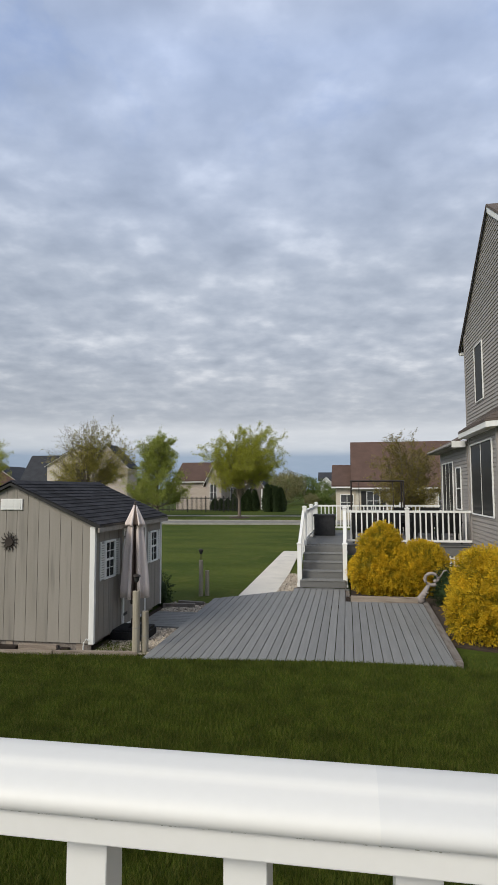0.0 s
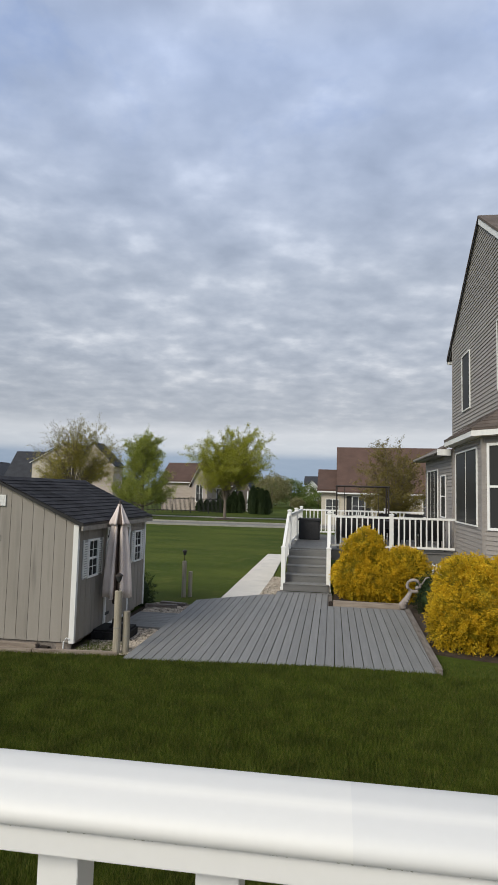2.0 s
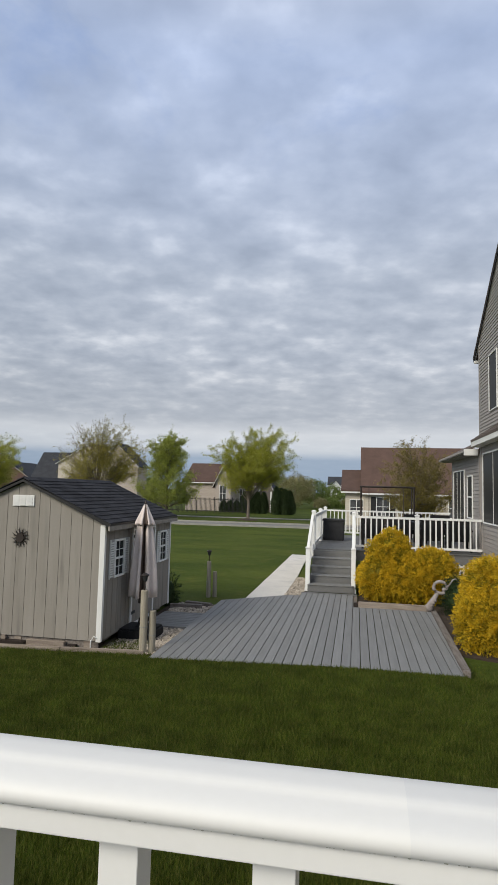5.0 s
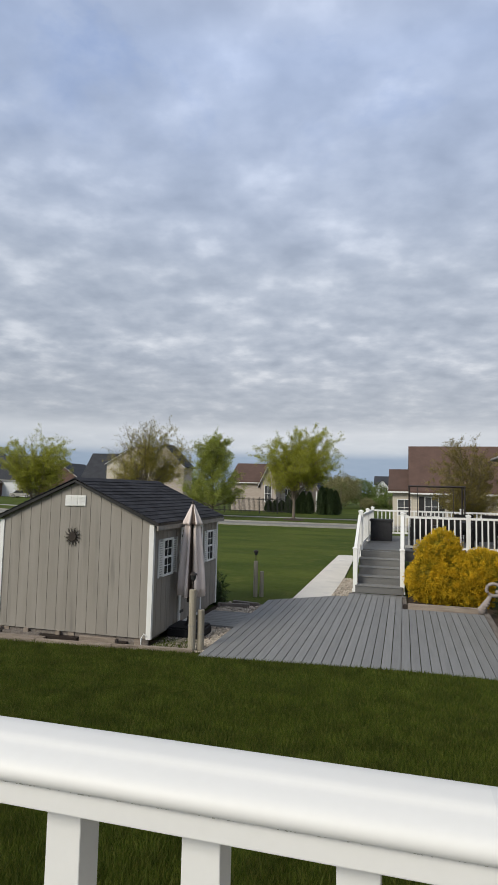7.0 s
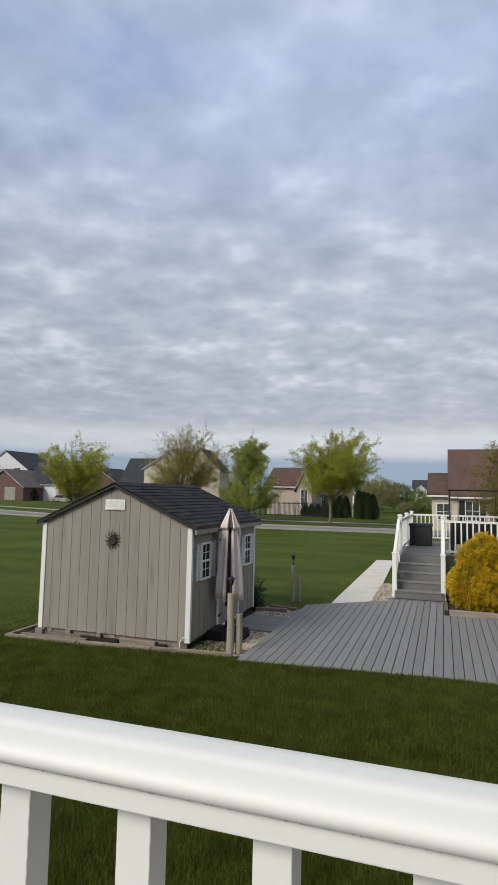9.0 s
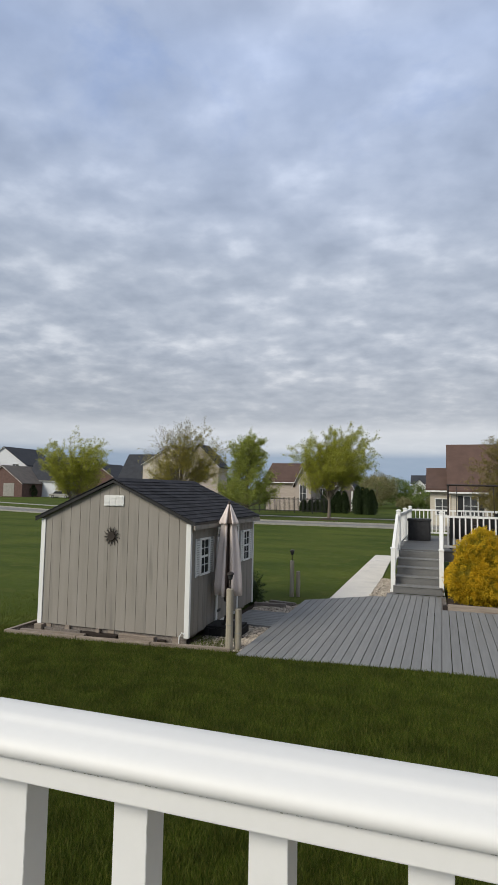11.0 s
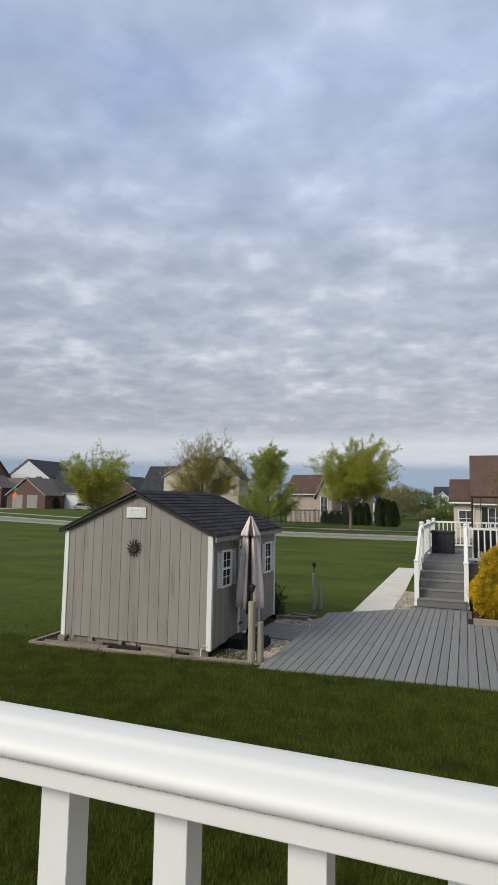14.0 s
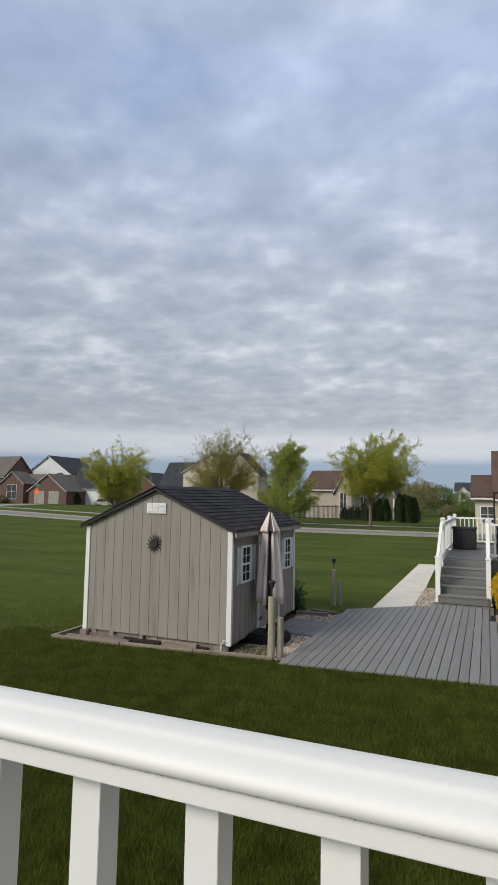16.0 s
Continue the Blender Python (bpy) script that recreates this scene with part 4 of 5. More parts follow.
    for k in range(26):
        a = 2 * math.pi * k / 26
        r0, r1 = 0.07, 0.175 if k % 2 else 0.15
        bm = bmesh.new()
        c = Vector((-5.53, 0, 1.76))
        e = Vector((math.cos(a), 0, math.sin(a)))
        s_ = Vector((-e.z, 0, e.x))
        bend = s_ * (0.014 if k % 2 else -0.012)
        prism(bm, [c + e * r0 - s_ * 0.007, c + e * (r0 + r1) / 2 + bend - s_ * 0.005, c + e * r1, c + e * (r0 + r1) / 2 + bend + s_ * 0.005, c + e * r0 + s_ * 0.007], (0, SY0 - 0.022, 0), (0, SY0 - 0.012, 0))
        part("ray", bm, M_DARK, o)


shed()


# ---- closed umbrella, posts ----
def umbrella(x, y):
    u = thing("patio_umbrella", (x, y, 0), "closed beige patio umbrella with a shadow-coloured fold on a dark base", "umbrella")
    bm = bmesh.new()
    tube(bm, [(x, y, 0.1), (x, y, 2.34)], 0.024, 12)
    part("pole", bm, M_DARK, u)
    bm = bmesh.new()
    tube(bm, [(x, y, 2.33), (x, y, 2.37), (x, y, 2.42)], [0.02, 0.03, 0.012], 10)
    part("finial", bm, M_DARK, u)
    ring = 56
    prof = [(0.72, 0.215), (0.9, 0.21), (1.2, 0.19), (1.6, 0.155), (1.95, 0.115), (2.2, 0.07), (2.34, 0.025)]
    # Segments 43-46 form the pinched gap, coloured dark for its shadow and the pole.
    for nm, m, odd in (("canopy", M_CANVAS, 0), ("canopy", M_FOLDSHADE, 1)):
        bm = bmesh.new()
        rows = []
        for z, r_ in prof:
            row = []
            for k in range(ring + 1):
                a = 2 * math.pi * k / ring
                fold = 1 + 0.26 * math.cos(8 * a) + 0.10 * math.sin(3 * a + z) - 0.55 * math.exp(-((a - 5.04) / 0.20) ** 2)
                row.append(bm.verts.new((x + r_ * fold * math.cos(a), y + r_ * fold * math.sin(a), z + 0.015 * math.sin(5 * a))))
            rows.append(row)
        for r0, r1 in zip(rows, rows[1:]):
            for k in range(ring):
                if (43 <= k <= 46) == bool(odd):
                    bm.faces.new((r0[k], r0[k + 1], r1[k + 1], r1[k]))
        bmesh.ops.delete(bm, geom=[q for q in bm.verts if not q.link_faces], context="VERTS")
        bmesh.ops.solidify(bm, geom=bm.faces[:], thickness=0.004)
        part(nm, bm, m, u, smooth=True)
    # The vent flap's dark segments carry the same painted shadow.
    for m, odd in ((M_CANVAS, 0), (M_FOLDSHADE, 1)):
        bm = bmesh.new()
        ring2 = []
        for z, r_ in ((1.99, 0.168), (2.03, 0.160), (2.14, 0.112), (2.36, 0.020)):
            ring2.append([bm.verts.new((x + r_ * (1 + 0.20 * math.cos(8 * 2 * math.pi * k / 48)) * math.cos(2 * math.pi * k / 48), y + r_ * (1 + 0.20 * math.cos(8 * 2 * math.pi * k / 48)) * math.sin(2 * math.pi * k / 48), z)) for k in range(48)])
        for r0, r1 in zip(ring2, ring2[1:]):
            for k in range(48):
                if (37 <= k <= 40) == bool(odd):
                    bm.faces.new((r0[k], r0[(k + 1) % 48], r1[(k + 1) % 48], r1[k]))
        bmesh.ops.delete(bm, geom=[q for q in bm.verts if not q.link_faces], context="VERTS")
        bmesh.ops.solidify(bm, geom=bm.faces[:], thickness=0.004)
        part("vent_flap", bm, m, u, smooth=True)
    bm = boxed(x - 0.33, x + 0.33, y - 0.30, y + 0.30, 0.0, 0.19, 0.035)
    for k in range(-2, 3):
        box(bm, x + k * 0.125 - 0.022, x + k * 0.125 + 0.022, y - 0.312, y + 0.312, 0.03, 0.165)
    tube(bm, [(x, y, 0.18), (x, y, 0.24), (x, y, 0.34)], [0.12, 0.06, 0.045], 16)
    part("base", bm, M_WICKER, u, "dark ribbed plastic base")
    part("crank_box", boxed(x - 0.04, x + 0.04, y - 0.09, y - 0.02, 0.60, 0.72, 0.01), M_DARK, u)


umbrella(-3.70, 10.15)


def wood_post(x, y, h, r_, solar, label):
    p_ = thing("wooden_post", (x, y, 0), label, "post", "round wooden posts")
    bm = bmesh.new()
    tube(bm, [(x, y, 0), (x + 0.004, y, h * 0.5), (x, y, h - 0.01), (x, y, h)], [r_, r_ * 0.98, r_ * 0.97, r_ * 0.88], 14)
    part("shaft", bm, M_POST, p_)
    bm = bmesh.new()
    tube(bm, [(x, y, h * 0.42), (x, y, h * 0.42 + 0.012)], r_ + 0.004, 14)
    part("wire_band", bm, M_KERB, p_)
    if solar:
        l_ = thing("solar_light", (x, y, h), "bronze solar stake light on a wooden post", "light", "solar lights")
        bm = bmesh.new()
        tube(bm, [(x, y, h), (x, y, h + 0.15)], 0.011, 8)
        part("stake", bm, M_DARK, l_)
        bm = bmesh.new()
        tube(bm, [(x, y, h + 0.14), (x, y, h + 0.16), (x, y, h + 0.23)], [0.02, 0.035, 0.05], 12)
        part("lens", bm, M_GLASS, l_)
        bm = bmesh.new()
        tube(bm, [(x, y, h + 0.23), (x, y, h + 0.25), (x, y, h + 0.275)], [0.065, 0.06, 0.02], 12)
        part("cap", bm, M_DARK, l_)


wood_post(-3.29, 9.16, 1.0, 0.062, True, "round weathered wooden post with a solar light")
wood_post(-3.17, 9.24, 0.67, 0.060, False, "short round weathered wooden post by the deck")
wood_post(-3.52, 14.25, 0.88, 0.055, True, "round weathered wooden post at the lawn's edge")
wood_post(-3.38, 14.33, 0.62, 0.052, False, "short round weathered wooden post at the lawn's edge")


# ---- house ----
def siding(parent, p, q, z0, z1, out, step=0.125, clip=None):
    """Lapped boards on a wall between plan points p and q; clip(z) gives the part of 0..1 that the board covers."""
    p, q, out = Vector((*p, 0)), Vector((*q, 0)), Vector((*out, 0)).normalized()
    z = z0
    cache = {}
    while z < z1 - 0.01:
        a, b_ = (0, 1) if clip is None else clip(z + step)
        if b_ > a:
            s, e = p + (q - p) * a, p + (q - p) * b_
            if clip is None and cache:
                ob = new("siding_board", cache["m"])
                ob.parent, ob.location = parent, (0, 0, z - cache["z"])
            else:
                bm = bmesh.new()
                prism(bm, [(0, 0, 0), out * 0.024, out * 0.024 + Vector((0, 0, 0.012)), out * 0.004 + Vector((0, 0, step + 0.006)), Vector((0, 0, step + 0.006))], s + Vector((0, 0, z)), e + Vector((0, 0, z)))
                ob = part("siding_board", bm, M_SIDING, parent)
                cache = {"m": ob.data, "z": z}
        z += step


XH, YN, YF, YP = 4.22, 12.96, 21.04, 17.0
ZE, ZP = 7.95, 10.64


def house():
    h = thing("house", (8.0, 17.6, 0), "two-storey house with grey clapboard siding and a bay", "house")
    bm = bmesh.new()
    prism(bm, [(0, YN, 0), (0, YF, 0), (0, YF, ZE), (0, YP, ZP), (0, YN, ZE)], (XH, 0, 0), (XH + 10, 0, 0))
    wall = part("wall", bm, M_SIDING, h)
    clip = lambda z: (0, 1) if z <= ZE else (((z - ZE) / (ZP - ZE)) * (YP - YN) / (YF - YN), 1 - ((z - ZE) / (ZP - ZE)) * (YF - YP) / (YF - YN))
    siding(wall, (XH, YN), (XH, YF), 4.3, ZP - 0.1, (-1, 0), 0.11, clip)
    part("corner_board", boxed(XH - 0.03, XH + 0.1, YF - 0.09, YF + 0.02, 0.4, ZE), M_SIDING, h)
    for ya, yb in ((YP, YF), (YP, YN)):
        e = 0.68 if yb > ya else -0.68
        zz = ZE - 0.68 * (ZP - ZE) / (YF - YP)
        bm = bmesh.new()
        prism(bm, [(0, ya, ZP + 0.02), (0, yb + e, zz + 0.02), (0, yb + e, zz + 0.10), (0, ya, ZP + 0.10)], (XH - 0.09, 0, 0), (XH + 10.2, 0, 0))
        part("roof", bm, M_GRSHINGLE, h, "weathered brown-grey shingle roof")
        bm = bmesh.new()
        rk = 0.06 if yb > ya else 0.17
        prism(bm, [(0, ya, ZP - rk), (0, yb + e, zz - rk), (0, yb + e, zz + 0.02), (0, ya, ZP + 0.02)], (XH - 0.075, 0, 0), (XH - 0.04, 0, 0))
        part("rake_board", bm, M_BLACK if yb > ya else M_SHEDTRIM, h)
        bm = bmesh.new()
        prism(bm, [(0, ya, ZP - 0.02), (0, yb + e, zz - 0.02), (0, yb + e, zz + 0.015), (0, ya, ZP + 0.015)], (XH - 0.04, 0, 0), (XH, 0, 0))
        part("soffit", bm, M_SHEDTRIM, h)
    part("gutter", boxed(XH - 0.06, XH + 10, YF + 0.60, YF + 0.72, ZE - 0.56, ZE - 0.44, 0.02), M_SHEDTRIM, h)
    for y0, y1 in ((18.38, 19.40), (14.25, 15.32)):
        window_unit(h, XH - 0.02, y0, y1, 5.36, 7.10, -1, 1, 0)
    # bay: a middle panel and two slanted ones
    B0, B1, XB, d = 14.02, 17.06, 3.48, XH - 3.48
    plan = [(XH, B0 - d), (XB, B0), (XB, B1), (XH, B1 + d)]
    bm = bmesh.new()
    prism(bm, [(x + 0.02, y, 0) for x, y in plan], (0, 0, 0.35), (0, 0, 4.02))
    bay = part("bay", bm, M_SIDING, h)
    siding(bay, plan[0], plan[1], 0.4, 3.98, (-1, -1), 0.105)
    siding(bay, plan[1], plan[2], 0.4, 3.98, (-1, 0), 0.105)
    for x, y in plan[1:3]:
        part("corner_board", boxed(x - 0.035, x + 0.055, y - 0.06, y + 0.06, 0.38, 4.01), M_SIDING, h)
    window_unit(bay, XB - 0.018, 14.44, 16.78, 1.96, 3.78, -1, 2, 0)
    # window of the slanted panel
    mid, u_, o_ = Vector(((XH + XB) / 2, B0 - d / 2, 0)), Vector((d, -d, 0)).normalized(), Vector((-1, -1, 0)).normalized()
    hw = 0.33
    q = lambda a, z, off: mid + u_ * a + o_ * off + Vector((0, 0, z))
    bmw = bmesh.new()
    prism(bmw, [q(-hw, 1.95, 0), q(hw, 1.95, 0), q(hw, 3.80, 0), q(-hw, 3.80, 0)], o_ * 0.019, o_ * 0.026)
    w = part("window", bmw, M_GLASS, bay)
    for a0, a1, z0, z1 in ((-hw - 0.06, -hw, 1.89, 3.86), (hw, hw + 0.06, 1.89, 3.86), (-hw, hw, 3.80, 3.86), (-hw, hw, 1.89, 1.95), (-hw, hw, 2.85, 2.90)):
        bmw = bmesh.new()
        prism(bmw, [q(a0, z0, 0), q(a1, z0, 0), q(a1, z1, 0), q(a0, z1, 0)], o_ * 0.018, o_ * 0.05)
        part("frame", bmw, M_VINYL, w)
    # bay roof
    o2 = 0.28
    eave = [(XH + 0.1, B0 - d - o2 * 1.9), (XB - o2, B0 - o2 * 0.42), (XB - o2, B1 + o2 * 0.42), (XH + 0.1, B1 + d + o2 * 1.9)]
    ridge = [(XH, B0 - 0.1), (XH, B1 + 0.1)]
    bm = bmesh.new()
    ev = [bm.verts.new((x, y, 4.19)) for x, y in eave]
    rv = [bm.verts.new((x, y, 4.88)) for x, y in ridge]
    lo_ = [bm.verts.new((x, y, 4.15)) for x, y in eave]
    bm.faces.new((ev[0], ev[1], rv[0]))
    bm.faces.new((ev[1], ev[2], rv[1], rv[0]))
    bm.faces.new((ev[2], ev[3], rv[1]))
    bm.faces.new(lo_[::-1])
    for a, c in ((0, 1), (1, 2), (2, 3)):
        bm.faces.new((ev[a], lo_[a], lo_[c], ev[c]))
    bay_roof = part("bay_roof", bm, M_GRSHINGLE, h, "weathered shingle bay roof")
    E = [Vector((x, y, 4.19)) for x, y in eave]
    R = [Vector((x, y, 4.88)) for x, y in ridge]
    for e0, e1, r0, r1 in ((E[0], E[1], R[0], R[0]), (E[1], E[2], R[0], R[1])):
        for k in range(8):
            f0, f1 = k / 8, min((k + 1.05) / 8, 1)
            a, b_, c, d_ = e0.lerp(r0, f0), e1.lerp(r1, f0), e1.lerp(r1, f1), e0.lerp(r0, f1)
            bm = bmesh.new()
            lift = Vector((-0.004, -0.002, 0.020))
            top_ = [bm.verts.new(q) for q in (a + lift, b_ + lift, c + lift * 0.35, d_ + lift * 0.35)]
            bot = [bm.verts.new(q) for q in (a + lift * 0.2, b_ + lift * 0.2, c + lift * 0.2, d_ + lift * 0.2)]
            bm.faces.new(top_)
            for i_ in range(4):
                bm.faces.new((top_[i_], bot[i_], bot[(i_ + 1) % 4], top_[(i_ + 1) % 4]))
            part("shingle_course", bm, M_GRSHINGLE, bay_roof)
    bm = bmesh.new()
    prism(bm, [(x + 0.01, y, 0) for x, y in eave], (0, 0, 4.02), (0, 0, 4.148))
    part("fascia", bm, M_SHEDTRIM, h, "white fascia and soffit")
    # rear wing
    W0, W1, XW = 17.5, 22.33, 3.50
    wing = part("wing", boxed(XW, XH + 8, W0, W1, 0.3, 3.90), M_SIDING, h)
    siding(wing, (XW, W0), (XW, W1), 0.4, 3.88, (-1, 0), 0.105)
    bm = bmesh.new()
    prism(bm, [(XW - 0.34, 0, 3.98), (XH + 0.6, 0, 4.86), (XH + 0.6, 0, 4.76), (XW - 0.34, 0, 3.92)], (0, W0, 0), (0, W1 + 0.45, 0))
    part("wing_roof", bm, M_GRSHINGLE, h)
    part("gutter", boxed(XW - 0.42, XW - 0.335, W0, W1 + 0.45, 3.88, 3.965, 0.02), M_SIDING, h)
    part("gutter_end", boxed(XW - 0.43, XW - 0.05, W0 - 0.035, W0 - 0.005, 3.80, 3.985, 0.004), M_SHEDTRIM, h, "white eave return")
    part("soffit", boxed(XW - 0.33, XW, W0, W1 + 0.4, 3.86, 3.90), M_SIDING, h)
    window_unit(h, XW - 0.02, 19.72, 21.75, 1.25, 3.46, -1, 3, 0)
    window_unit(h, XW - 0.02, 18.40, 19.15, 2.0, 3.24, -1, 1, 2)
    part("foundation", boxed(XH - 0.01, XH + 10, YN - 0.02, YF + 0.02, 0, 0.42), M_KERB, h)
    bm = bmesh.new()
    prism(bm, [(x + 0.03, y, 0) for x, y in plan], (0, 0, 0.0), (0, 0, 0.36))
    part("foundation", bm, M_KERB, h)
    part("foundation", boxed(XW + 0.03, XH, W0 + 0.6, W1, 0, 0.31), M_KERB, h)


house()


# ---- shrubs ----
def shrub(name, lobes, n, leaf, mats, label, seed, droop=0.35, spray=0.15):
    """Lobed evergreen of feathery sprays: olive inner sprays under brighter outer ones, on lobes (x, y, z, rx, ry, rz)."""
    g = np.random.default_rng(seed)
    base = (lobes[0][0], lobes[0][1], 0)
    t = thing(name, base, label, "shrub")
    tot = sum(l[3] * l[4] + l[3] * l[5] for l in lobes)
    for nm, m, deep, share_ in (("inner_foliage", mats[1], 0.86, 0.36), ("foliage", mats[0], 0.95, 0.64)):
        vs, fs, base_i = [], [], 0
        for x, y, z, rx, ry, rz in lobes:
            k = int(n * share_ * (rx * ry + rx * rz) / tot)
            kt = max(int(k / 34), 12)
            d = g.normal(size=(kt, 3))
            d /= np.linalg.norm(d, axis=1)[:, None]
            q = d * (rx, ry, rz) + (x, y, z)
            lump = np.sin(q[:, 0] * 8.5 + seed) * np.sin(q[:, 1] * 8.0 + 1) + np.cos(q[:, 2] * 9.0 + q[:, 0] * 3)
            at = d * (deep + 0.045 * lump + g.normal(0, 0.022, kt))[:, None] * (rx, ry, rz) + (x, y, z)
            ax = d * 0.85 + g.normal(0, 0.36, (kt, 3)) + (0, 0, 0.28)
            ax /= np.linalg.norm(ax, axis=1)[:, None]
            w_ = g.integers(0, kt, k)
            s_ = g.uniform(-0.35, 1.0, k)
            ln = spray * g.uniform(0.6, 1.25, kt)
            c = at[w_] + ax[w_] * (s_ * ln[w_])[:, None] + g.normal(size=(k, 3)) * (0.030 - 0.016 * s_)[:, None]
            c[:, 2] -= droop * ln[w_] * np.clip(s_, 0, 1) ** 2
            keep = c[:, 2] > 0.03
            for o in lobes:
                if o[:3] != (x, y, z):
                    keep &= ((((c - o[:3]) / o[3:]) ** 2).sum(1) > 0.62)
            out = ax[w_] * 1.1 - np.column_stack([np.zeros(k), np.zeros(k), droop * np.clip(s_, 0, 1)])
            v_, f_ = leaves(c[keep], leaf, leaf * 0.40, g, 0.0, out[keep], 0.55)
            vs.append(v_ - base)
            fs.append(f_ + base_i)
            base_i += len(v_)
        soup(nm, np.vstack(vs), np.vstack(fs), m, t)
    # Core lobes in the inner colour keep the gaps between sprays dark.
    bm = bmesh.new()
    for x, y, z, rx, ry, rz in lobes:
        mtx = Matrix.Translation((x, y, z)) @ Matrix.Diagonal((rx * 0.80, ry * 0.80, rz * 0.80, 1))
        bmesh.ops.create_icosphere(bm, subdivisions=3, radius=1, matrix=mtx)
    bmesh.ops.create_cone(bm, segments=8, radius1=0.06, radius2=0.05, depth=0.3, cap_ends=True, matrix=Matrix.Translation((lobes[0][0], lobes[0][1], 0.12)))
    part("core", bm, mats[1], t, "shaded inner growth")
    return t


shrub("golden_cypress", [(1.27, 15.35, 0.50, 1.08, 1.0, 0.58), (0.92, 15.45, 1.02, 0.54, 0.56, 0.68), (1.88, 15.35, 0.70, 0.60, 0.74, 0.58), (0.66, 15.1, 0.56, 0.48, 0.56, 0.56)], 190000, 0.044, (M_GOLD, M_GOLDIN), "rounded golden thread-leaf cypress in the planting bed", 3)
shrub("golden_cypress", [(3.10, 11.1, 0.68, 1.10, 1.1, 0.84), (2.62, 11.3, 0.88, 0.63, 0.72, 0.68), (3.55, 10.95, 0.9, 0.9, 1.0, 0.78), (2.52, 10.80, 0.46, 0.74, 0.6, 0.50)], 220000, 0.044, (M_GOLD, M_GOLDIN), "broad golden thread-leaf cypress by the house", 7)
shrub("evergreen_shrub", [(2.40, 13.75, 0.30, 0.42, 0.45, 0.40), (2.50, 14.05, 0.44, 0.40, 0.4, 0.38)], 16000, 0.035, (M_SHRUB, M_SHRUB), "small dark green shrub in the planting bed", 9, 0.0)
shrub("evergreen_shrub", [(-4.18, 13.0, 0.28, 0.22, 0.25, 0.38)], 6000, 0.035, (M_SHRUB, M_SHRUB), "small dark shrub behind the shed", 10, 0.0)


# ---- scroll ornament in the bed ----
def ornament():
    o = thing("garden_ornament", (1.70, 13.60, 0.12), "weathered cast-stone scroll ornament at the bed's corner", "ornament")
    pts, rad = [], []
    for k in range(26):
        a = math.radians(-125 + k * 13.5)
        r_ = 0.135 - k * 0.0008
        pts.append((1.90 - r_ * 1.15 * math.cos(a), 13.62, 0.63 + r_ * math.sin(a)))
        rad.append(0.040 - 0.0004 * k)
    bm = bmesh.new()
    tube(bm, [(1.66, 13.62, 0.12), (1.66, 13.62, 0.20), (1.72, 13.62, 0.30), (1.78, 13.62, 0.40), (1.83, 13.62, 0.50)], [0.10, 0.095, 0.07, 0.055, 0.042], 10)
    tube(bm, pts, rad, 10)
    part("scroll", bm, M_ORN, o, smooth=True)
    bm = bmesh.new()
    bmesh.ops.create_icosphere(bm, subdivisions=2, radius=0.045, matrix=Matrix.Translation((1.97, 13.62, 0.585)))
    part("boss", bm, M_ORN, o, smooth=True)
    for k in range(3):
        bm = bmesh.new()
        tube(bm, [(1.69 + k * 0.035, 13.545, 0.24 + k * 0.055), (1.74 + k * 0.035, 13.55, 0.22 + k * 0.055)], 0.016, 8)
        part("leaf_ridge", bm, M_ORN, o, smooth=True)
    bm = bmesh.new()
    tube(bm, [(2.02, 13.62, 0.60), (2.10, 13.64, 0.70), (2.16, 13.66, 0.80), (2.23, 13.66, 0.82), (2.28, 13.66, 0.76)], [0.014, 0.015, 0.016, 0.016, 0.012], 8)
    part("curl", bm, M_ORN, o, smooth=True)


ornament()


# ---- trees ----
CROWNS = {
    "fan": [(0, 0.14), (0.12, 0.30), (0.27, 0.56), (0.48, 0.82), (0.63, 1.0), (0.80, 0.84), (0.93, 0.50), (1, 0.20)],
    "spire": [(0, 0.50), (0.14, 0.92), (0.32, 1.0), (0.46, 0.80), (0.58, 0.46), (0.72, 0.38), (0.88, 0.36), (1, 0.10)],
    "round": [(0, 0.28), (0.18, 0.66), (0.42, 0.98), (0.62, 1.0), (0.80, 0.82), (0.94, 0.48), (1, 0.22)],
    "broom": [(0, 0.14), (0.20, 0.36), (0.42, 0.72), (0.62, 0.98), (0.80, 1.0), (0.93, 0.74), (1, 0.40)],
}


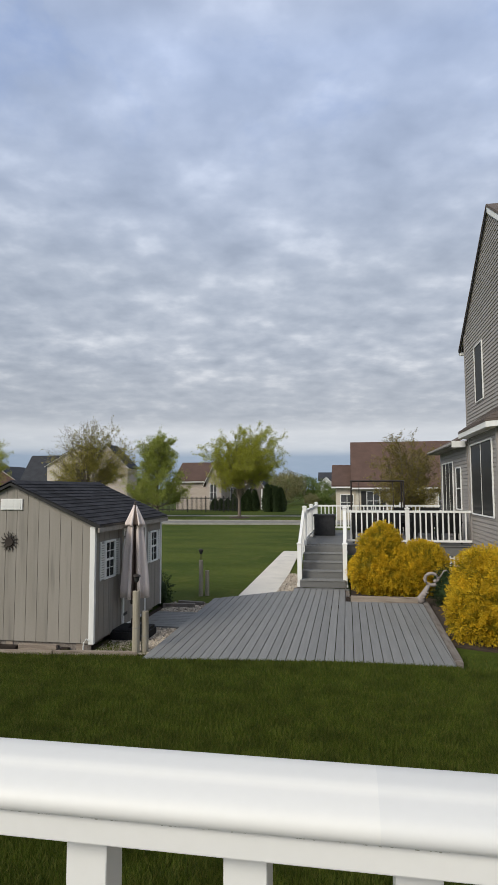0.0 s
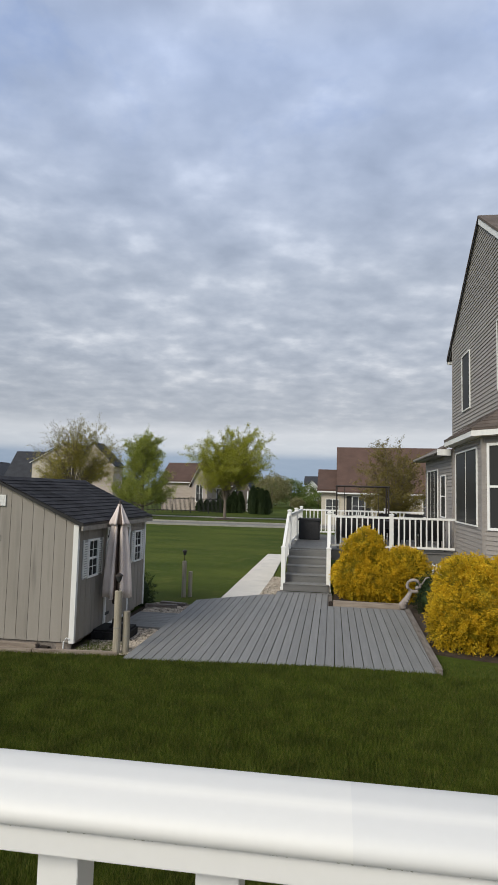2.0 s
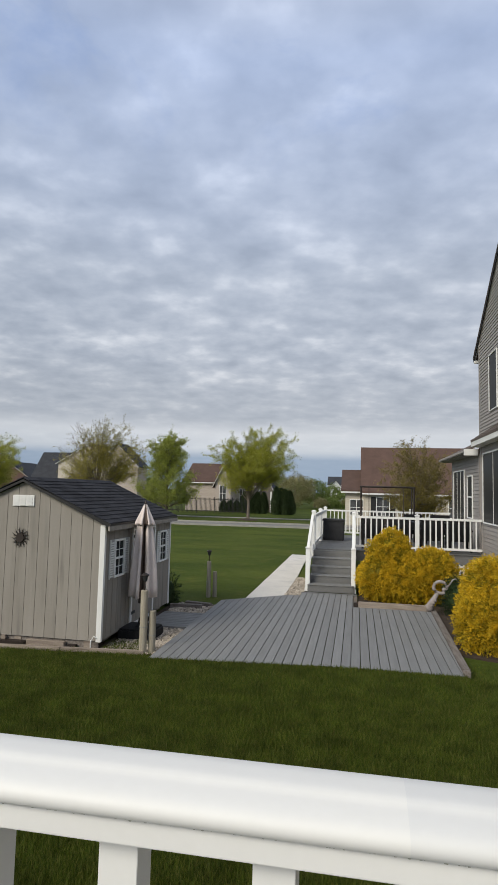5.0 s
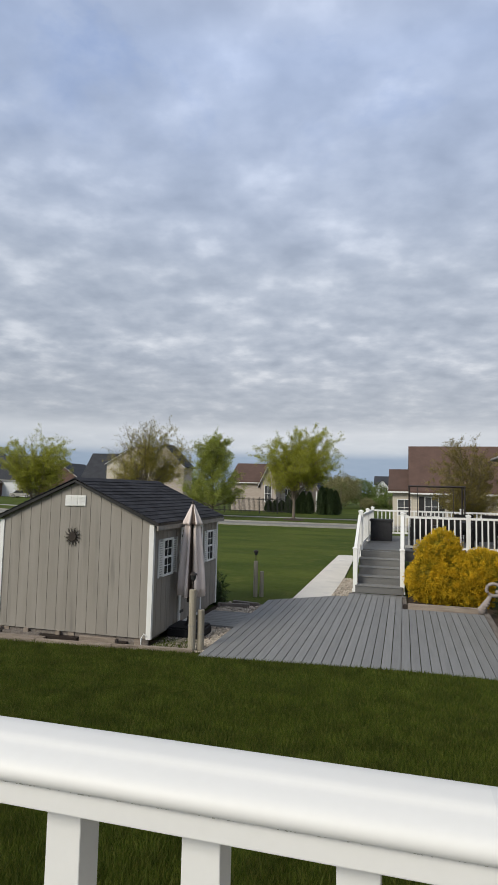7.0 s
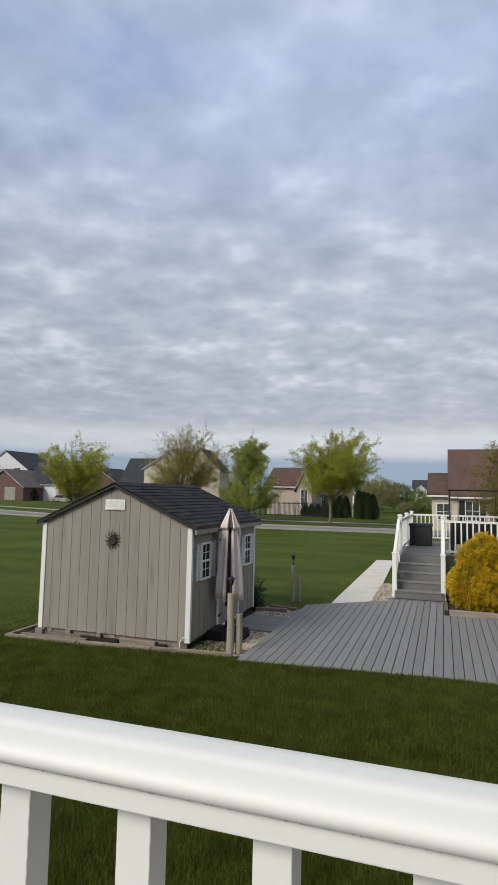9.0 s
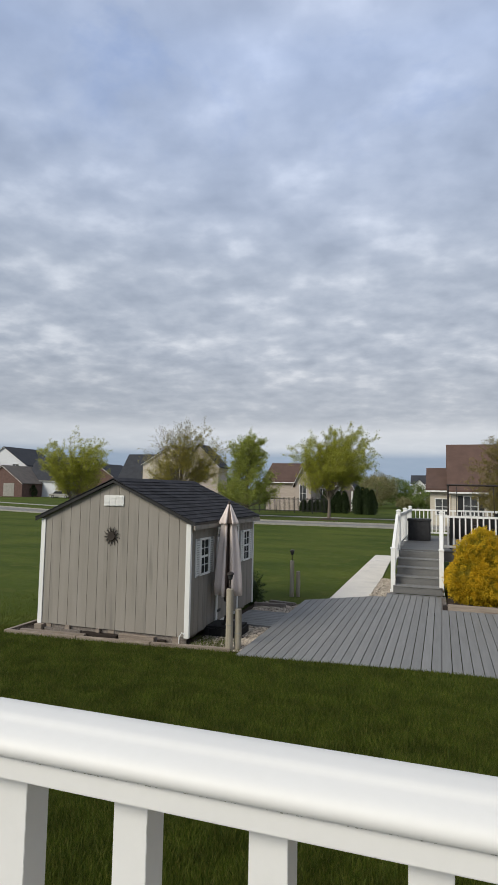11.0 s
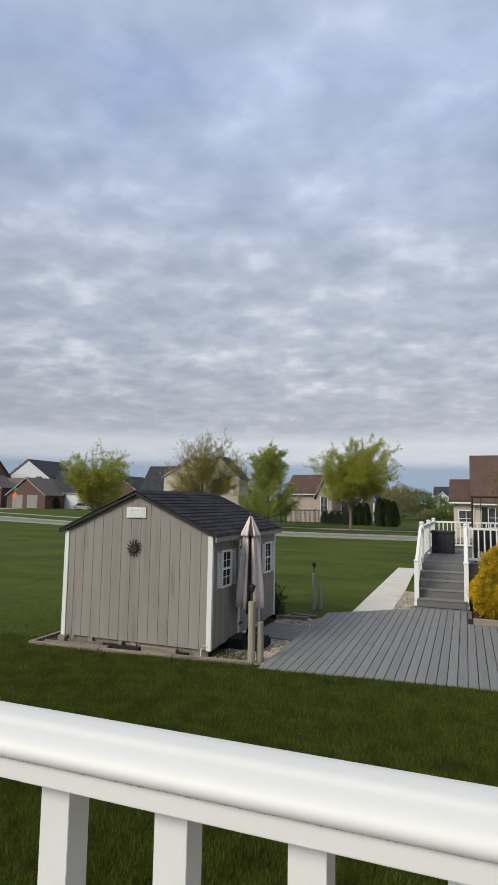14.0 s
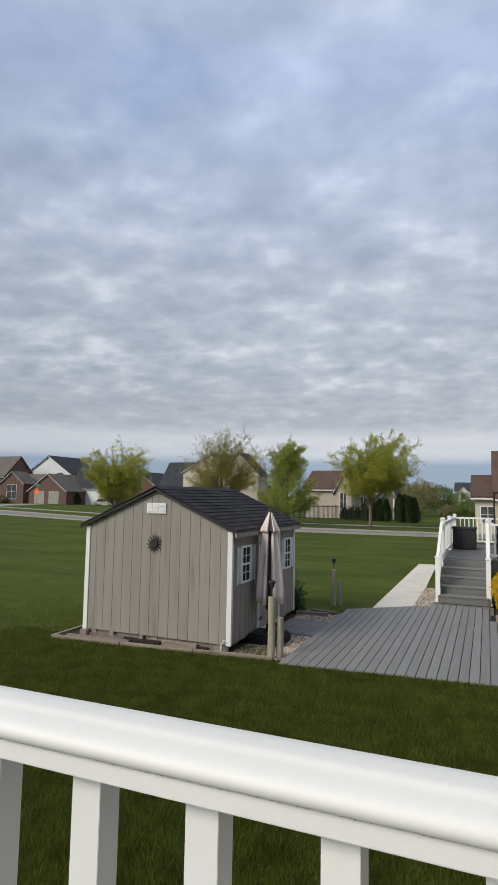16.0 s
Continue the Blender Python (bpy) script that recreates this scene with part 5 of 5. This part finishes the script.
def tree(name, x, y, height, width, trunk, leaf_mat, n_leaf, leaf, label, seed, form="fan", limbs=46, lean=0.0, bare=0.0, low=0.0, spread=0.10, thin=0.010, girth=0.019):
    """A tree whose limbs curve up and out to fill a crown outline; leaves sit in sprays along the outer twigs."""
    g = np.random.default_rng(seed)
    t = thing(name, (x, y, 0), label, "tree")
    us, rs = zip(*CROWNS[form])
    bm = bmesh.new()
    r0 = girth * height
    stems = form == "broom"
    runs = []
    if not stems:
        top = trunk + (height - trunk) * (0.85 if form == "spire" else 0.16)
        tube(bm, [(x, y, 0), (x, y, 0.18), (x + 0.03, y, trunk * 0.7), (x + 0.02 * lean, y, trunk), (x + 0.06 * lean, y, top)], [r0 * 1.35, r0, r0 * 0.88, r0 * 0.8, r0 * (0.15 if form == "spire" else 0.5)], 9, False)

    def run(a, c, b, r_a, r_b, n, sides):
        pts = [(a * (1 - q) ** 2 + c * 2 * q * (1 - q) + b * q * q) for q in (k / n for k in range(n + 1))]
        tube(bm, pts, [r_a + (r_b - r_a) * k / n for k in range(n + 1)], sides, False)
        return pts

    for k in range(limbs):
        u = (0.12 + 0.88 * (k + g.uniform(0, 1)) / limbs) if form == "spire" else g.uniform(0.10, 1.0) ** 0.62
        az = 2.399963 * k + g.uniform(-0.35, 0.35)
        rr = width / 2 * float(np.interp(u, us, rs)) * g.uniform(0.55, 0.92) * (1 + 0.10 * math.sin(3 * az + seed))
        zt = trunk + (height - trunk) * u * 0.95
        cx = lean * u
        b = Vector((x + cx + rr * math.cos(az), y + rr * math.sin(az), zt))
        if stems:
            a = Vector((x + 0.25 * math.cos(az), y + 0.25 * math.sin(az), 0.0))
            ctl = Vector((x + rr * 0.22 * math.cos(az), y + rr * 0.22 * math.sin(az), zt * 0.55))
        elif form == "spire":
            z0 = max(trunk * 0.9, zt - rr * 0.75 - 0.3)
            a = Vector((x, y, z0))
            ctl = a.lerp(b, 0.5) + Vector((0, 0, -0.12 * rr))
        else:
            a = Vector((x + 0.03 * lean, y, trunk + (height - trunk) * g.uniform(-0.02, 0.14)))
            ctl = Vector((x + cx * 0.4 + rr * 0.35 * math.cos(az), y + rr * 0.35 * math.sin(az), a.z + (zt - a.z) * 0.62))
        pts = run(a, ctl, b, r0 * g.uniform(0.22, 0.38), thin, 7, 4)
        for j in range(9):
            q = 3 + (j * 5) // 9 if not stems else 4 + (j * 4) // 9
            p, tn = pts[q], (pts[min(q + 1, 7)] - pts[q - 1]).normalized()
            ta = g.uniform(0, 2 * math.pi)
            dr = (tn * 0.75 + Vector((math.cos(ta), math.sin(ta), g.uniform(-0.25, 0.55))) * 0.75 + Vector((math.cos(az), math.sin(az), 0)) * 0.25).normalized()
            ln = width * g.uniform(0.09, 0.19)
            e = p + dr * ln
            tw = run(p, p + dr * ln * 0.5 + Vector((0, 0, 0.05 * ln)), e, thin * 1.3, thin * 0.6, 3, 3)
            runs.append((p, e))
            for _ in range(3):
                sp = tw[int(g.integers(1, 4))]
                sd = (dr + Vector(g.normal(0, 0.55, 3))).normalized()
                se = sp + sd * ln * g.uniform(0.35, 0.7)
                run(sp, sp.lerp(se, 0.5) + Vector((0, 0, 0.03)), se, thin * 0.8, thin * 0.45, 2, 3)
                runs.append((sp, se))
        runs.append((pts[4], b))
    part("trunk", bm, M_BARK, t)
    A, B = np.array([q[0][:] for q in runs]), np.array([q[1][:] for q in runs])
    w_ = g.integers(0, len(runs), n_leaf)
    f_ = g.uniform(0.1, 1.08, n_leaf)[:, None]
    dirs = (B - A) / (np.linalg.norm(B - A, axis=1)[:, None] + 1e-6)
    full = np.clip(1 - bare * np.clip((B[:, 2] - trunk) / (height - trunk) - (B[:, 0] - x) / width - 0.35, 0, 1) * 2.2, 0.04, 1)
    c = A[w_] * (1 - f_) + B[w_] * f_ + g.normal(0, spread, (n_leaf, 3))
    keep = (g.random(n_leaf) < full[w_]) & (c[:, 2] > trunk + low * np.hypot(c[:, 0] - x, c[:, 1] - y))
    v_, q_ = leaves(c[keep], leaf, leaf * 0.55, g, 0.1, dirs[w_][keep], 0.7)
    soup("crown", v_ - (x, y, 0), q_, leaf_mat, t)
    return t


tree("street_tree", -9.6, 52.0, 7.75, 8.3, 1.7, M_LEAFY, 70000, 0.108, "vase-shaped street tree with fresh spring leaves", 11, lean=1.0, low=0.35)
tree("street_tree", -17.5, 52.5, 7.35, 6.1, 1.0, M_LEAFG, 50000, 0.12, "upright green street tree in full leaf", 12, form="spire", limbs=52)
tree("street_tree", -24.5, 52.5, 8.7, 8.4, 1.2, M_LEAFB, 66000, 0.105, "sparse street tree with brownish young leaves", 13, form="round", limbs=60, bare=0.62, low=0.2)
tree("street_tree", -38.2, 54.6, 7.5, 7.0, 0.6, M_LEAFY, 56000, 0.115, "street tree with thin yellow-green spring leaves", 14, form="broom", limbs=50, low=0.55, girth=0.012)
tree("yard_tree", 3.25, 33.0, 5.4, 4.2, 0.5, M_LEAFR, 52000, 0.060, "small tree with fine twigs and young leaves behind the deck", 15, form="round", limbs=52, low=0.3, spread=0.05, thin=0.006, girth=0.016)


# ---- neighbouring houses ----
def gable_house(name, x0, x1, y0, y1, eave, ridge, along, wall_m, roof_m, label, windows=(), base=0.0, over=0.35, doors=(), parent=None):
    """A house with a gable roof whose ridge runs along 'x' or 'y'. windows: (x0, x1, z0, z1) on the side facing the street."""
    h = parent or thing(name, ((x0 + x1) / 2, (y0 + y1) / 2, base), label, "house")
    xm, ym = (x0 + x1) / 2, (y0 + y1) / 2
    bm = bmesh.new()
    if along == "x":
        prism(bm, [(0, y0, base), (0, y1, base), (0, y1, eave), (0, ym, ridge), (0, y0, eave)], (x0, 0, 0), (x1, 0, 0))
    else:
        prism(bm, [(x0, 0, base), (x1, 0, base), (x1, 0, eave), (xm, 0, ridge), (x0, 0, eave)], (0, y0, 0), (0, y1, 0))
    part("wall", bm, wall_m, h)
    for s in (-1, 1):
        bm = bmesh.new()
        if along == "x":
            e = ym + s * ((y1 - y0) / 2 + over)
            ze = eave - (ridge - eave) * over / ((y1 - y0) / 2)
            prism(bm, [(0, ym, ridge + 0.02), (0, e, ze + 0.02), (0, e, ze + 0.16), (0, ym, ridge + 0.18)], (x0 - over, 0, 0), (x1 + over, 0, 0))
        else:
            e = xm + s * ((x1 - x0) / 2 + over)
            ze = eave - (ridge - eave) * over / ((x1 - x0) / 2)
            prism(bm, [(xm, 0, ridge + 0.02), (e, 0, ze + 0.02), (e, 0, ze + 0.16), (xm, 0, ridge + 0.18)], (0, y0 - over, 0), (0, y1 + over, 0))
        part("roof", bm, roof_m, h)
        if along == "x":
            part("gutter", boxed(x0 - over, x1 + over, e - 0.07 if s > 0 else e - 0.09, e + 0.09 if s > 0 else e + 0.07, ze - 0.10, ze + 0.015), M_SHEDTRIM, h)
        else:
            bm = bmesh.new()
            prism(bm, [(xm, 0, ridge - 0.07), (e, 0, ze - 0.07), (e, 0, ze + 0.015), (xm, 0, ridge + 0.015)], (0, y0 - over, 0), (0, y0 - over + 0.06, 0))
            part("rake_board", bm, M_SHEDTRIM, h)
    for wx0, wx1, z0, z1 in windows:
        w = part("window", boxed(wx0, wx1, y0 - 0.03, y0 - 0.01, z0, z1), M_FARGLASS, h)
        f_ = 0.06
        for a in ((wx0 - f_, wx0, z0 - f_, z1 + f_), (wx1, wx1 + f_, z0 - f_, z1 + f_), (wx0, wx1, z1, z1 + f_), (wx0, wx1, z0 - f_, z0), (wx0, wx1, (z0 + z1) / 2 - 0.02, (z0 + z1) / 2 + 0.02), ((wx0 + wx1) / 2 - 0.025, (wx0 + wx1) / 2 + 0.025, z0, z1)):
            part("frame", boxed(a[0], a[1], y0 - 0.07, y0 - 0.0, a[2], a[3]), M_SHEDTRIM, w)
    for wx0, wx1, z0, z1, m in doors:
        part("shutter" if m is M_BLACK else "door", boxed(wx0, wx1, y0 - 0.05, y0 - 0.01, z0, z1), m, h)
    return h


# brown-roofed house beyond the raised deck
h = gable_house("neighbour_house", 0.75, 13.0, 48.0, 57.0, 2.95, 6.55, "x", M_CREAM, M_BRSHINGLE, "single-storey cream house with a brown shingle roof", [(1.66, 2.62, 0.9, 2.35), (4.45, 5.65, 0.9, 2.35), (7.2, 8.4, 0.9, 2.35)], doors=[(1.18, 1.59, 0.85, 2.4, M_BLACK), (2.69, 3.10, 0.85, 2.4, M_BLACK), (3.97, 4.38, 0.85, 2.4, M_BLACK), (5.72, 6.13, 0.85, 2.4, M_BLACK)])
gable_house("", -0.85, 0.74, 48.6, 54.5, 2.95, 4.5, "x", M_CREAM, M_BRSHINGLE, "", [(-0.45, 0.55, 0.9, 2.1)], parent=h)
# tan house behind the iron fence
h = gable_house("neighbour_house", -21.5, -16.8, 72.0, 80.0, 3.75, 6.0, "x", M_TAN, M_BRSHINGLE, "tan bungalow with a brown roof behind an iron fence", [])
gable_house("", -17.4, -15.4, 71.0, 78.0, 3.6, 5.6, "y", M_TAN, M_BRSHINGLE, "", [(-16.8, -16.0, 1.2, 3.2)], parent=h)
gable_house("", -15.4, -13.0, 74.0, 80.0, 3.4, 4.9, "x", M_CREAM, M_BRSHINGLE, "", [(-14.8, -14.2, 1.2, 2.8)], parent=h)
gable_house("neighbour_house", -23.5, -14.5, 98.0, 108.0, 5.9, 8.4, "y", M_CREAM, M_DKROOF, "cream house with a dark gable roof", [(-19.5, -18.5, 4.5, 5.6)])
# two-storey cream house behind the sparse tree
h = gable_house("neighbour_house", -49.3, -38.0, 90.0, 100.0, 6.6, 9.8, "y", M_CREAM, M_DKROOF, "two-storey cream house with dark roofs", [(-43.5, -42.3, 3.9, 5.4)])
gable_house("", -54.5, -49.4, 90.5, 99.0, 3.4, 8.4, "x", M_CREAM, M_DKROOF, "", [], parent=h)
gable_house("", -41.0, -34.0, 87.0, 91.0, 6.2, 9.6, "y", M_TAN, M_DKROOF, "", [(-36.6, -35.6, 4.6, 6.2), (-38.6, -37.6, 1.2, 3.0)], parent=h)
gable_house("", -46.0, -41.1, 86.5, 90.4, 3.0, 4.2, "x", M_CREAM, M_DKROOF, "", [(-44.0, -43.0, 1.0, 2.4)], parent=h)
# brick house and white house across the street
h = gable_house("neighbour_house", -123.0, -106.5, 106.0, 116.0, 6.4, 11.2, "x", M_BRICK, M_TANROOF, "two-storey red brick house with a tan roof", [])
gable_house("", -104.3, -97.5, 103.0, 107.0, 4.6, 7.2, "y", M_BRICK, M_TANROOF, "", [(-102.3, -99.5, 1.0, 4.2)], parent=h)
gable_house("", -106.4, -95.2, 107.1, 114.0, 4.2, 6.8, "x", M_BRICK, M_TANROOF, "", [(-97.4, -96.2, 2.0, 3.6)], parent=h)
gable_house("", -94.9, -84.5, 102.0, 112.0, 3.0, 6.6, "y", M_BRICK, M_TANROOF, "", [], parent=h, doors=[(-93.3, -90.5, 0.1, 2.9, M_KERB), (-89.3, -86.5, 0.1, 2.9, M_KERB)])
h = gable_house("neighbour_house", -109.5, -96.0, 117.0, 129.0, 7.4, 11.8, "y", M_WHITEH, M_DKROOF, "two-storey white house with a dark roof", [(-100.0, -98.2, 5.9, 7.6)])
gable_house("", -88.5, -78.5, 108.5, 114.2, 4.0, 7.6, "x", M_WHITEH, M_DKROOF, "", [], parent=h, doors=[(-80.6, -79.0, 0.1, 2.9, M_TAN)])
gable_house("", -95.9, -80.0, 117.5, 127.0, 5.8, 9.4, "x", M_WHITEH, M_DKROOF, "", [], parent=h)
gable_house("neighbour_house", -76.5, -66.5, 110.0, 120.0, 4.2, 7.4, "y", M_BRICK, M_DKROOF, "red brick house with a dark roof", [])
gable_house("neighbour_house", -62.0, -54.0, 108.0, 118.0, 4.6, 8.4, "y", M_TAN, M_DKROOF, "grey-roofed house across the street", [(-59, -57.5, 4.5, 5.8)])
h = gable_house("neighbour_house", -9.0, 2.0, 190.0, 200.0, 5.2, 7.8, "x", M_WHITEH, M_DKROOF, "distant white house with a dark roof", [(-4.0, -2.8, 3, 4.4)])
gable_house("", -8.4, -4.6, 187.0, 190.5, 4.4, 6.4, "y", M_WHITEH, M_DKROOF, "", [(-7.2, -5.8, 2.6, 4.0)], parent=h)

# ---- iron fence ----
f = thing("iron_fence", (-17, 64, 0), "black iron fence round the neighbouring yard", "fence")
for z in (0.25, 1.55):
    part("rail", boxed(-24.0, -11.6, 63.98, 64.02, z, z + 0.07), M_BLACK, f)
pk = None
for k in range(84):
    x = -24.0 + k * 0.148
    if k % 14 == 0:
        part("post", boxed(x - 0.04, x + 0.04, 63.96, 64.04, 0, 1.85), M_BLACK, f)
    elif pk is None:
        pk = part("picket", boxed(x - 0.02, x + 0.02, 63.985, 64.015, 0.1, 1.75), M_BLACK, f)
        px = x
    else:
        ob = new("picket", pk.data)
        ob.parent, ob.location = f, (x - px, 0, 0)


# ---- arborvitae, hedges, far trees ----
def cone_shrub(name, x, y, h, r_, seed, label, m=None, n=2600, leaf=0.16):
    g = np.random.default_rng(seed)
    t = thing(name, (x, y, 0), label, "shrub", "clipped evergreens")
    u = g.uniform(0, 1, n) ** 0.8
    a = g.uniform(0, 2 * np.pi, n)
    rr = r_ * np.minimum(1, 1.25 * (1 - u) ** 0.55 + 0.02) * g.uniform(0.75, 1.08, n)
    c = np.column_stack([rr * np.cos(a), rr * np.sin(a), 0.05 + u * h * 0.97])
    out = np.column_stack([np.cos(a) * 0.5, np.sin(a) * 0.5, np.ones(n)])
    v_, f_ = leaves(c, leaf, leaf * 0.5, g, 0.0, out, 0.5)
    soup("foliage", v_, f_, m or M_ARBOR, t)
    bm = bmesh.new()
    tube(bm, [(x, y, 0), (x, y, h * 0.3), (x, y, h * 0.75), (x, y, h * 0.95)], [r_ * 0.7, r_ * 0.75, r_ * 0.45, 0.03], 8)
    part("core", bm, m or M_ARBOR, t)


for k in range(4):
    cone_shrub("arborvitae", -8.95 + k * 0.50, 66.0 + (k % 2) * 0.4, 3.15 - 0.14 * k, 0.62, 30 + k, "dark green columnar arborvitae")
for k in range(4):
    cone_shrub("arborvitae", -12.9 + k * 0.75, 67.5, 2.5, 0.55, 40 + k, "dark green columnar arborvitae")
for k in range(4):
    cone_shrub("arborvitae", -15.9 + k * 0.8, 69.5, 1.3, 0.50, 50 + k, "dark green columnar arborvitae")
cone_shrub("foundation_shrub", -85.5, 105.5, 3.0, 1.6, 70, "dark rounded evergreen before the white house", n=1500, leaf=0.4)
cone_shrub("foundation_shrub", -103.0, 101.5, 1.6, 1.6, 71, "low green shrub before the brick house", n=900, leaf=0.4, m=M_FARTREE)
cone_shrub("foundation_shrub", -106.0, 101.0, 2.4, 1.8, 72, "low green shrub before the brick house", n=900, leaf=0.4, m=M_FARTREE)


def far_tree(x, y, h, w, seed, m, label):
    g = np.random.default_rng(seed)
    t = thing("distant_tree", (x, y, 0), label, "tree", "distant trees")
    n = 4500
    d = g.normal(size=(n, 3))
    d /= np.linalg.norm(d, axis=1)[:, None]
    lump = 1 + 0.25 * np.sin(d[:, 0] * 5 + seed) * np.cos(d[:, 1] * 4 + d[:, 2] * 6)
    c = d * (g.uniform(0.35, 1, n) ** 0.5 * lump)[:, None] * (w / 2, w / 2, h * 0.42) + (0, 0, h * 0.56)
    v_, f_ = leaves(c, w * 0.045, w * 0.028, g, 0.1)
    soup("crown", v_, f_, m, t)
    bm = bmesh.new()
    tube(bm, [(x, y, 0), (x, y, h * 0.35), (x, y, h * 0.8)], [0.03 * h, 0.02 * h, 0.006 * h], 7)
    part("trunk", bm, M_BARK, t)


g2 = np.random.default_rng(77)
for x, y, h_, w_ in [(-9.5, 92, 6.5, 7), (-7.0, 100, 6.0, 6), (-3.6, 96, 5.0, 3.4), (3.0, 105, 6.2, 6), (-13, 120, 6.5, 9), (-2, 86, 3.4, 4), (-0.6, 84, 3.0, 3.0), (4, 120, 6.0, 9), (10, 100, 6, 8), (-28, 125, 7, 10), (-62, 140, 7, 12), (-52, 135, 7, 12), (-70, 128, 6, 9), (-118, 125, 8, 12), (-36, 130, 6, 10), (20, 110, 6, 10), (-5.2, 88, 2.2, 2.6), (-3.8, 90, 2.4, 3.0)]:
    far_tree(x, y, h_ * 0.84, w_ * 0.9, int(g2.integers(1, 9999)), M_FARGREEN if g2.random() < 0.4 else M_FARTREE, "distant tree in pale spring-green leaf")


# ---- sign, car ----
sg = thing("street_sign", (-84.9, 93.5, 0), "orange diamond road sign with a green name plate on a post", "sign")
bm = bmesh.new()
tube(bm, [(-84.9, 93.5, 0), (-84.9, 93.5, 4.4)], 0.06, 8)
part("pole", bm, M_KERB, sg)
bm = bmesh.new()
prism(bm, [(-84.9, 0, 2.1), (-84.2, 0, 2.8), (-84.9, 0, 3.5), (-85.6, 0, 2.8)], (0, 93.40, 0), (0, 93.44, 0))
part("warning_plate", bm, M_ORANGE, sg, "orange diamond plate")
part("name_plate", boxed(-85.7, -84.1, 93.40, 93.44, 3.9, 4.25), M_GREENSIGN, sg, "green name plate")


def car(x, y, rz):
    c = thing("car", (0, 0, 0), "beige sedan parked in the driveway", "car")
    bm = bmesh.new()
    prism(bm, [(-2.2, 0, 0.35), (2.2, 0, 0.35), (2.25, 0, 0.75), (1.3, 0, 0.9), (-1.6, 0, 0.95), (-2.25, 0, 0.8)], (0, -0.85, 0), (0, 0.85, 0))
    part("body", bm, M_CAR, c)
    bm = bmesh.new()
    prism(bm, [(-1.6, 0, 0.93), (1.2, 0, 0.9), (0.5, 0, 1.42), (-0.9, 0, 1.45)], (0, -0.74, 0), (0, 0.74, 0))
    part("cabin", bm, M_GLASS, c)
    part("roof", boxed(-0.9, 0.5, -0.7, 0.7, 1.44, 1.49, 0.01), M_CAR, c)
    for px_ in (-1.4, 1.4):
        for py_ in (-0.8, 0.8):
            bm = bmesh.new()
            tube(bm, [(px_, py_ - 0.1, 0.33), (px_, py_ + 0.1, 0.33)], 0.33, 14)
            w = part("wheel", bm, M_RUBBER, c)
            bm = bmesh.new()
            tube(bm, [(px_, py_ - 0.11, 0.33), (px_, py_ + 0.11, 0.33)], 0.19, 12)
            part("rim", bm, M_KERB, w)
    c.matrix_basis = pose(x, y, 0, 0, 0, rz)


car(-73.5, 100.5, 8)
sheet("driveway", M_KERB, [(-97, 101.9), (-89.5, 101.9), (-80, 74), (-84, 76)], 0.0, 0.02, "pale concrete driveway", "driveway")

bm = bmesh.new()
tube(bm, [(-9.6, 52.0, 0.0), (-9.6, 52.0, 0.06), (-9.6, 52.0, 0.16)], [1.0, 0.9, 0.2], 20)
tagged(part("mulch_ring", bm, M_SOIL), "dark mulch ring round the street tree", "mulch", kind="structure")
h = gable_house("neighbour_house", -12.2, -10.4, 74.0, 80.0, 2.8, 4.3, "y", M_TANROOF, M_DKROOF, "small grey gabled porch with a white column", [])
part("column", boxed(-10.72, -10.56, 73.2, 73.36, 0.0, 2.6, 0.02), M_SHEDTRIM, h)
rt = thing("timber_edging", (-3.6, 12.9, 0), "dark brown timbers along the gravel behind the shed", "edging")
for x0, x1, y, a in ((-4.0, -3.3, 12.75, 0.10), (-3.75, -3.15, 13.15, -0.12)):
    bm = bmesh.new()
    bar(bm, (x0, y, 0.05), (x1, y + a, 0.05), 0.11, 0.09)
    part("timber", bm, M_TIMBER, rt)
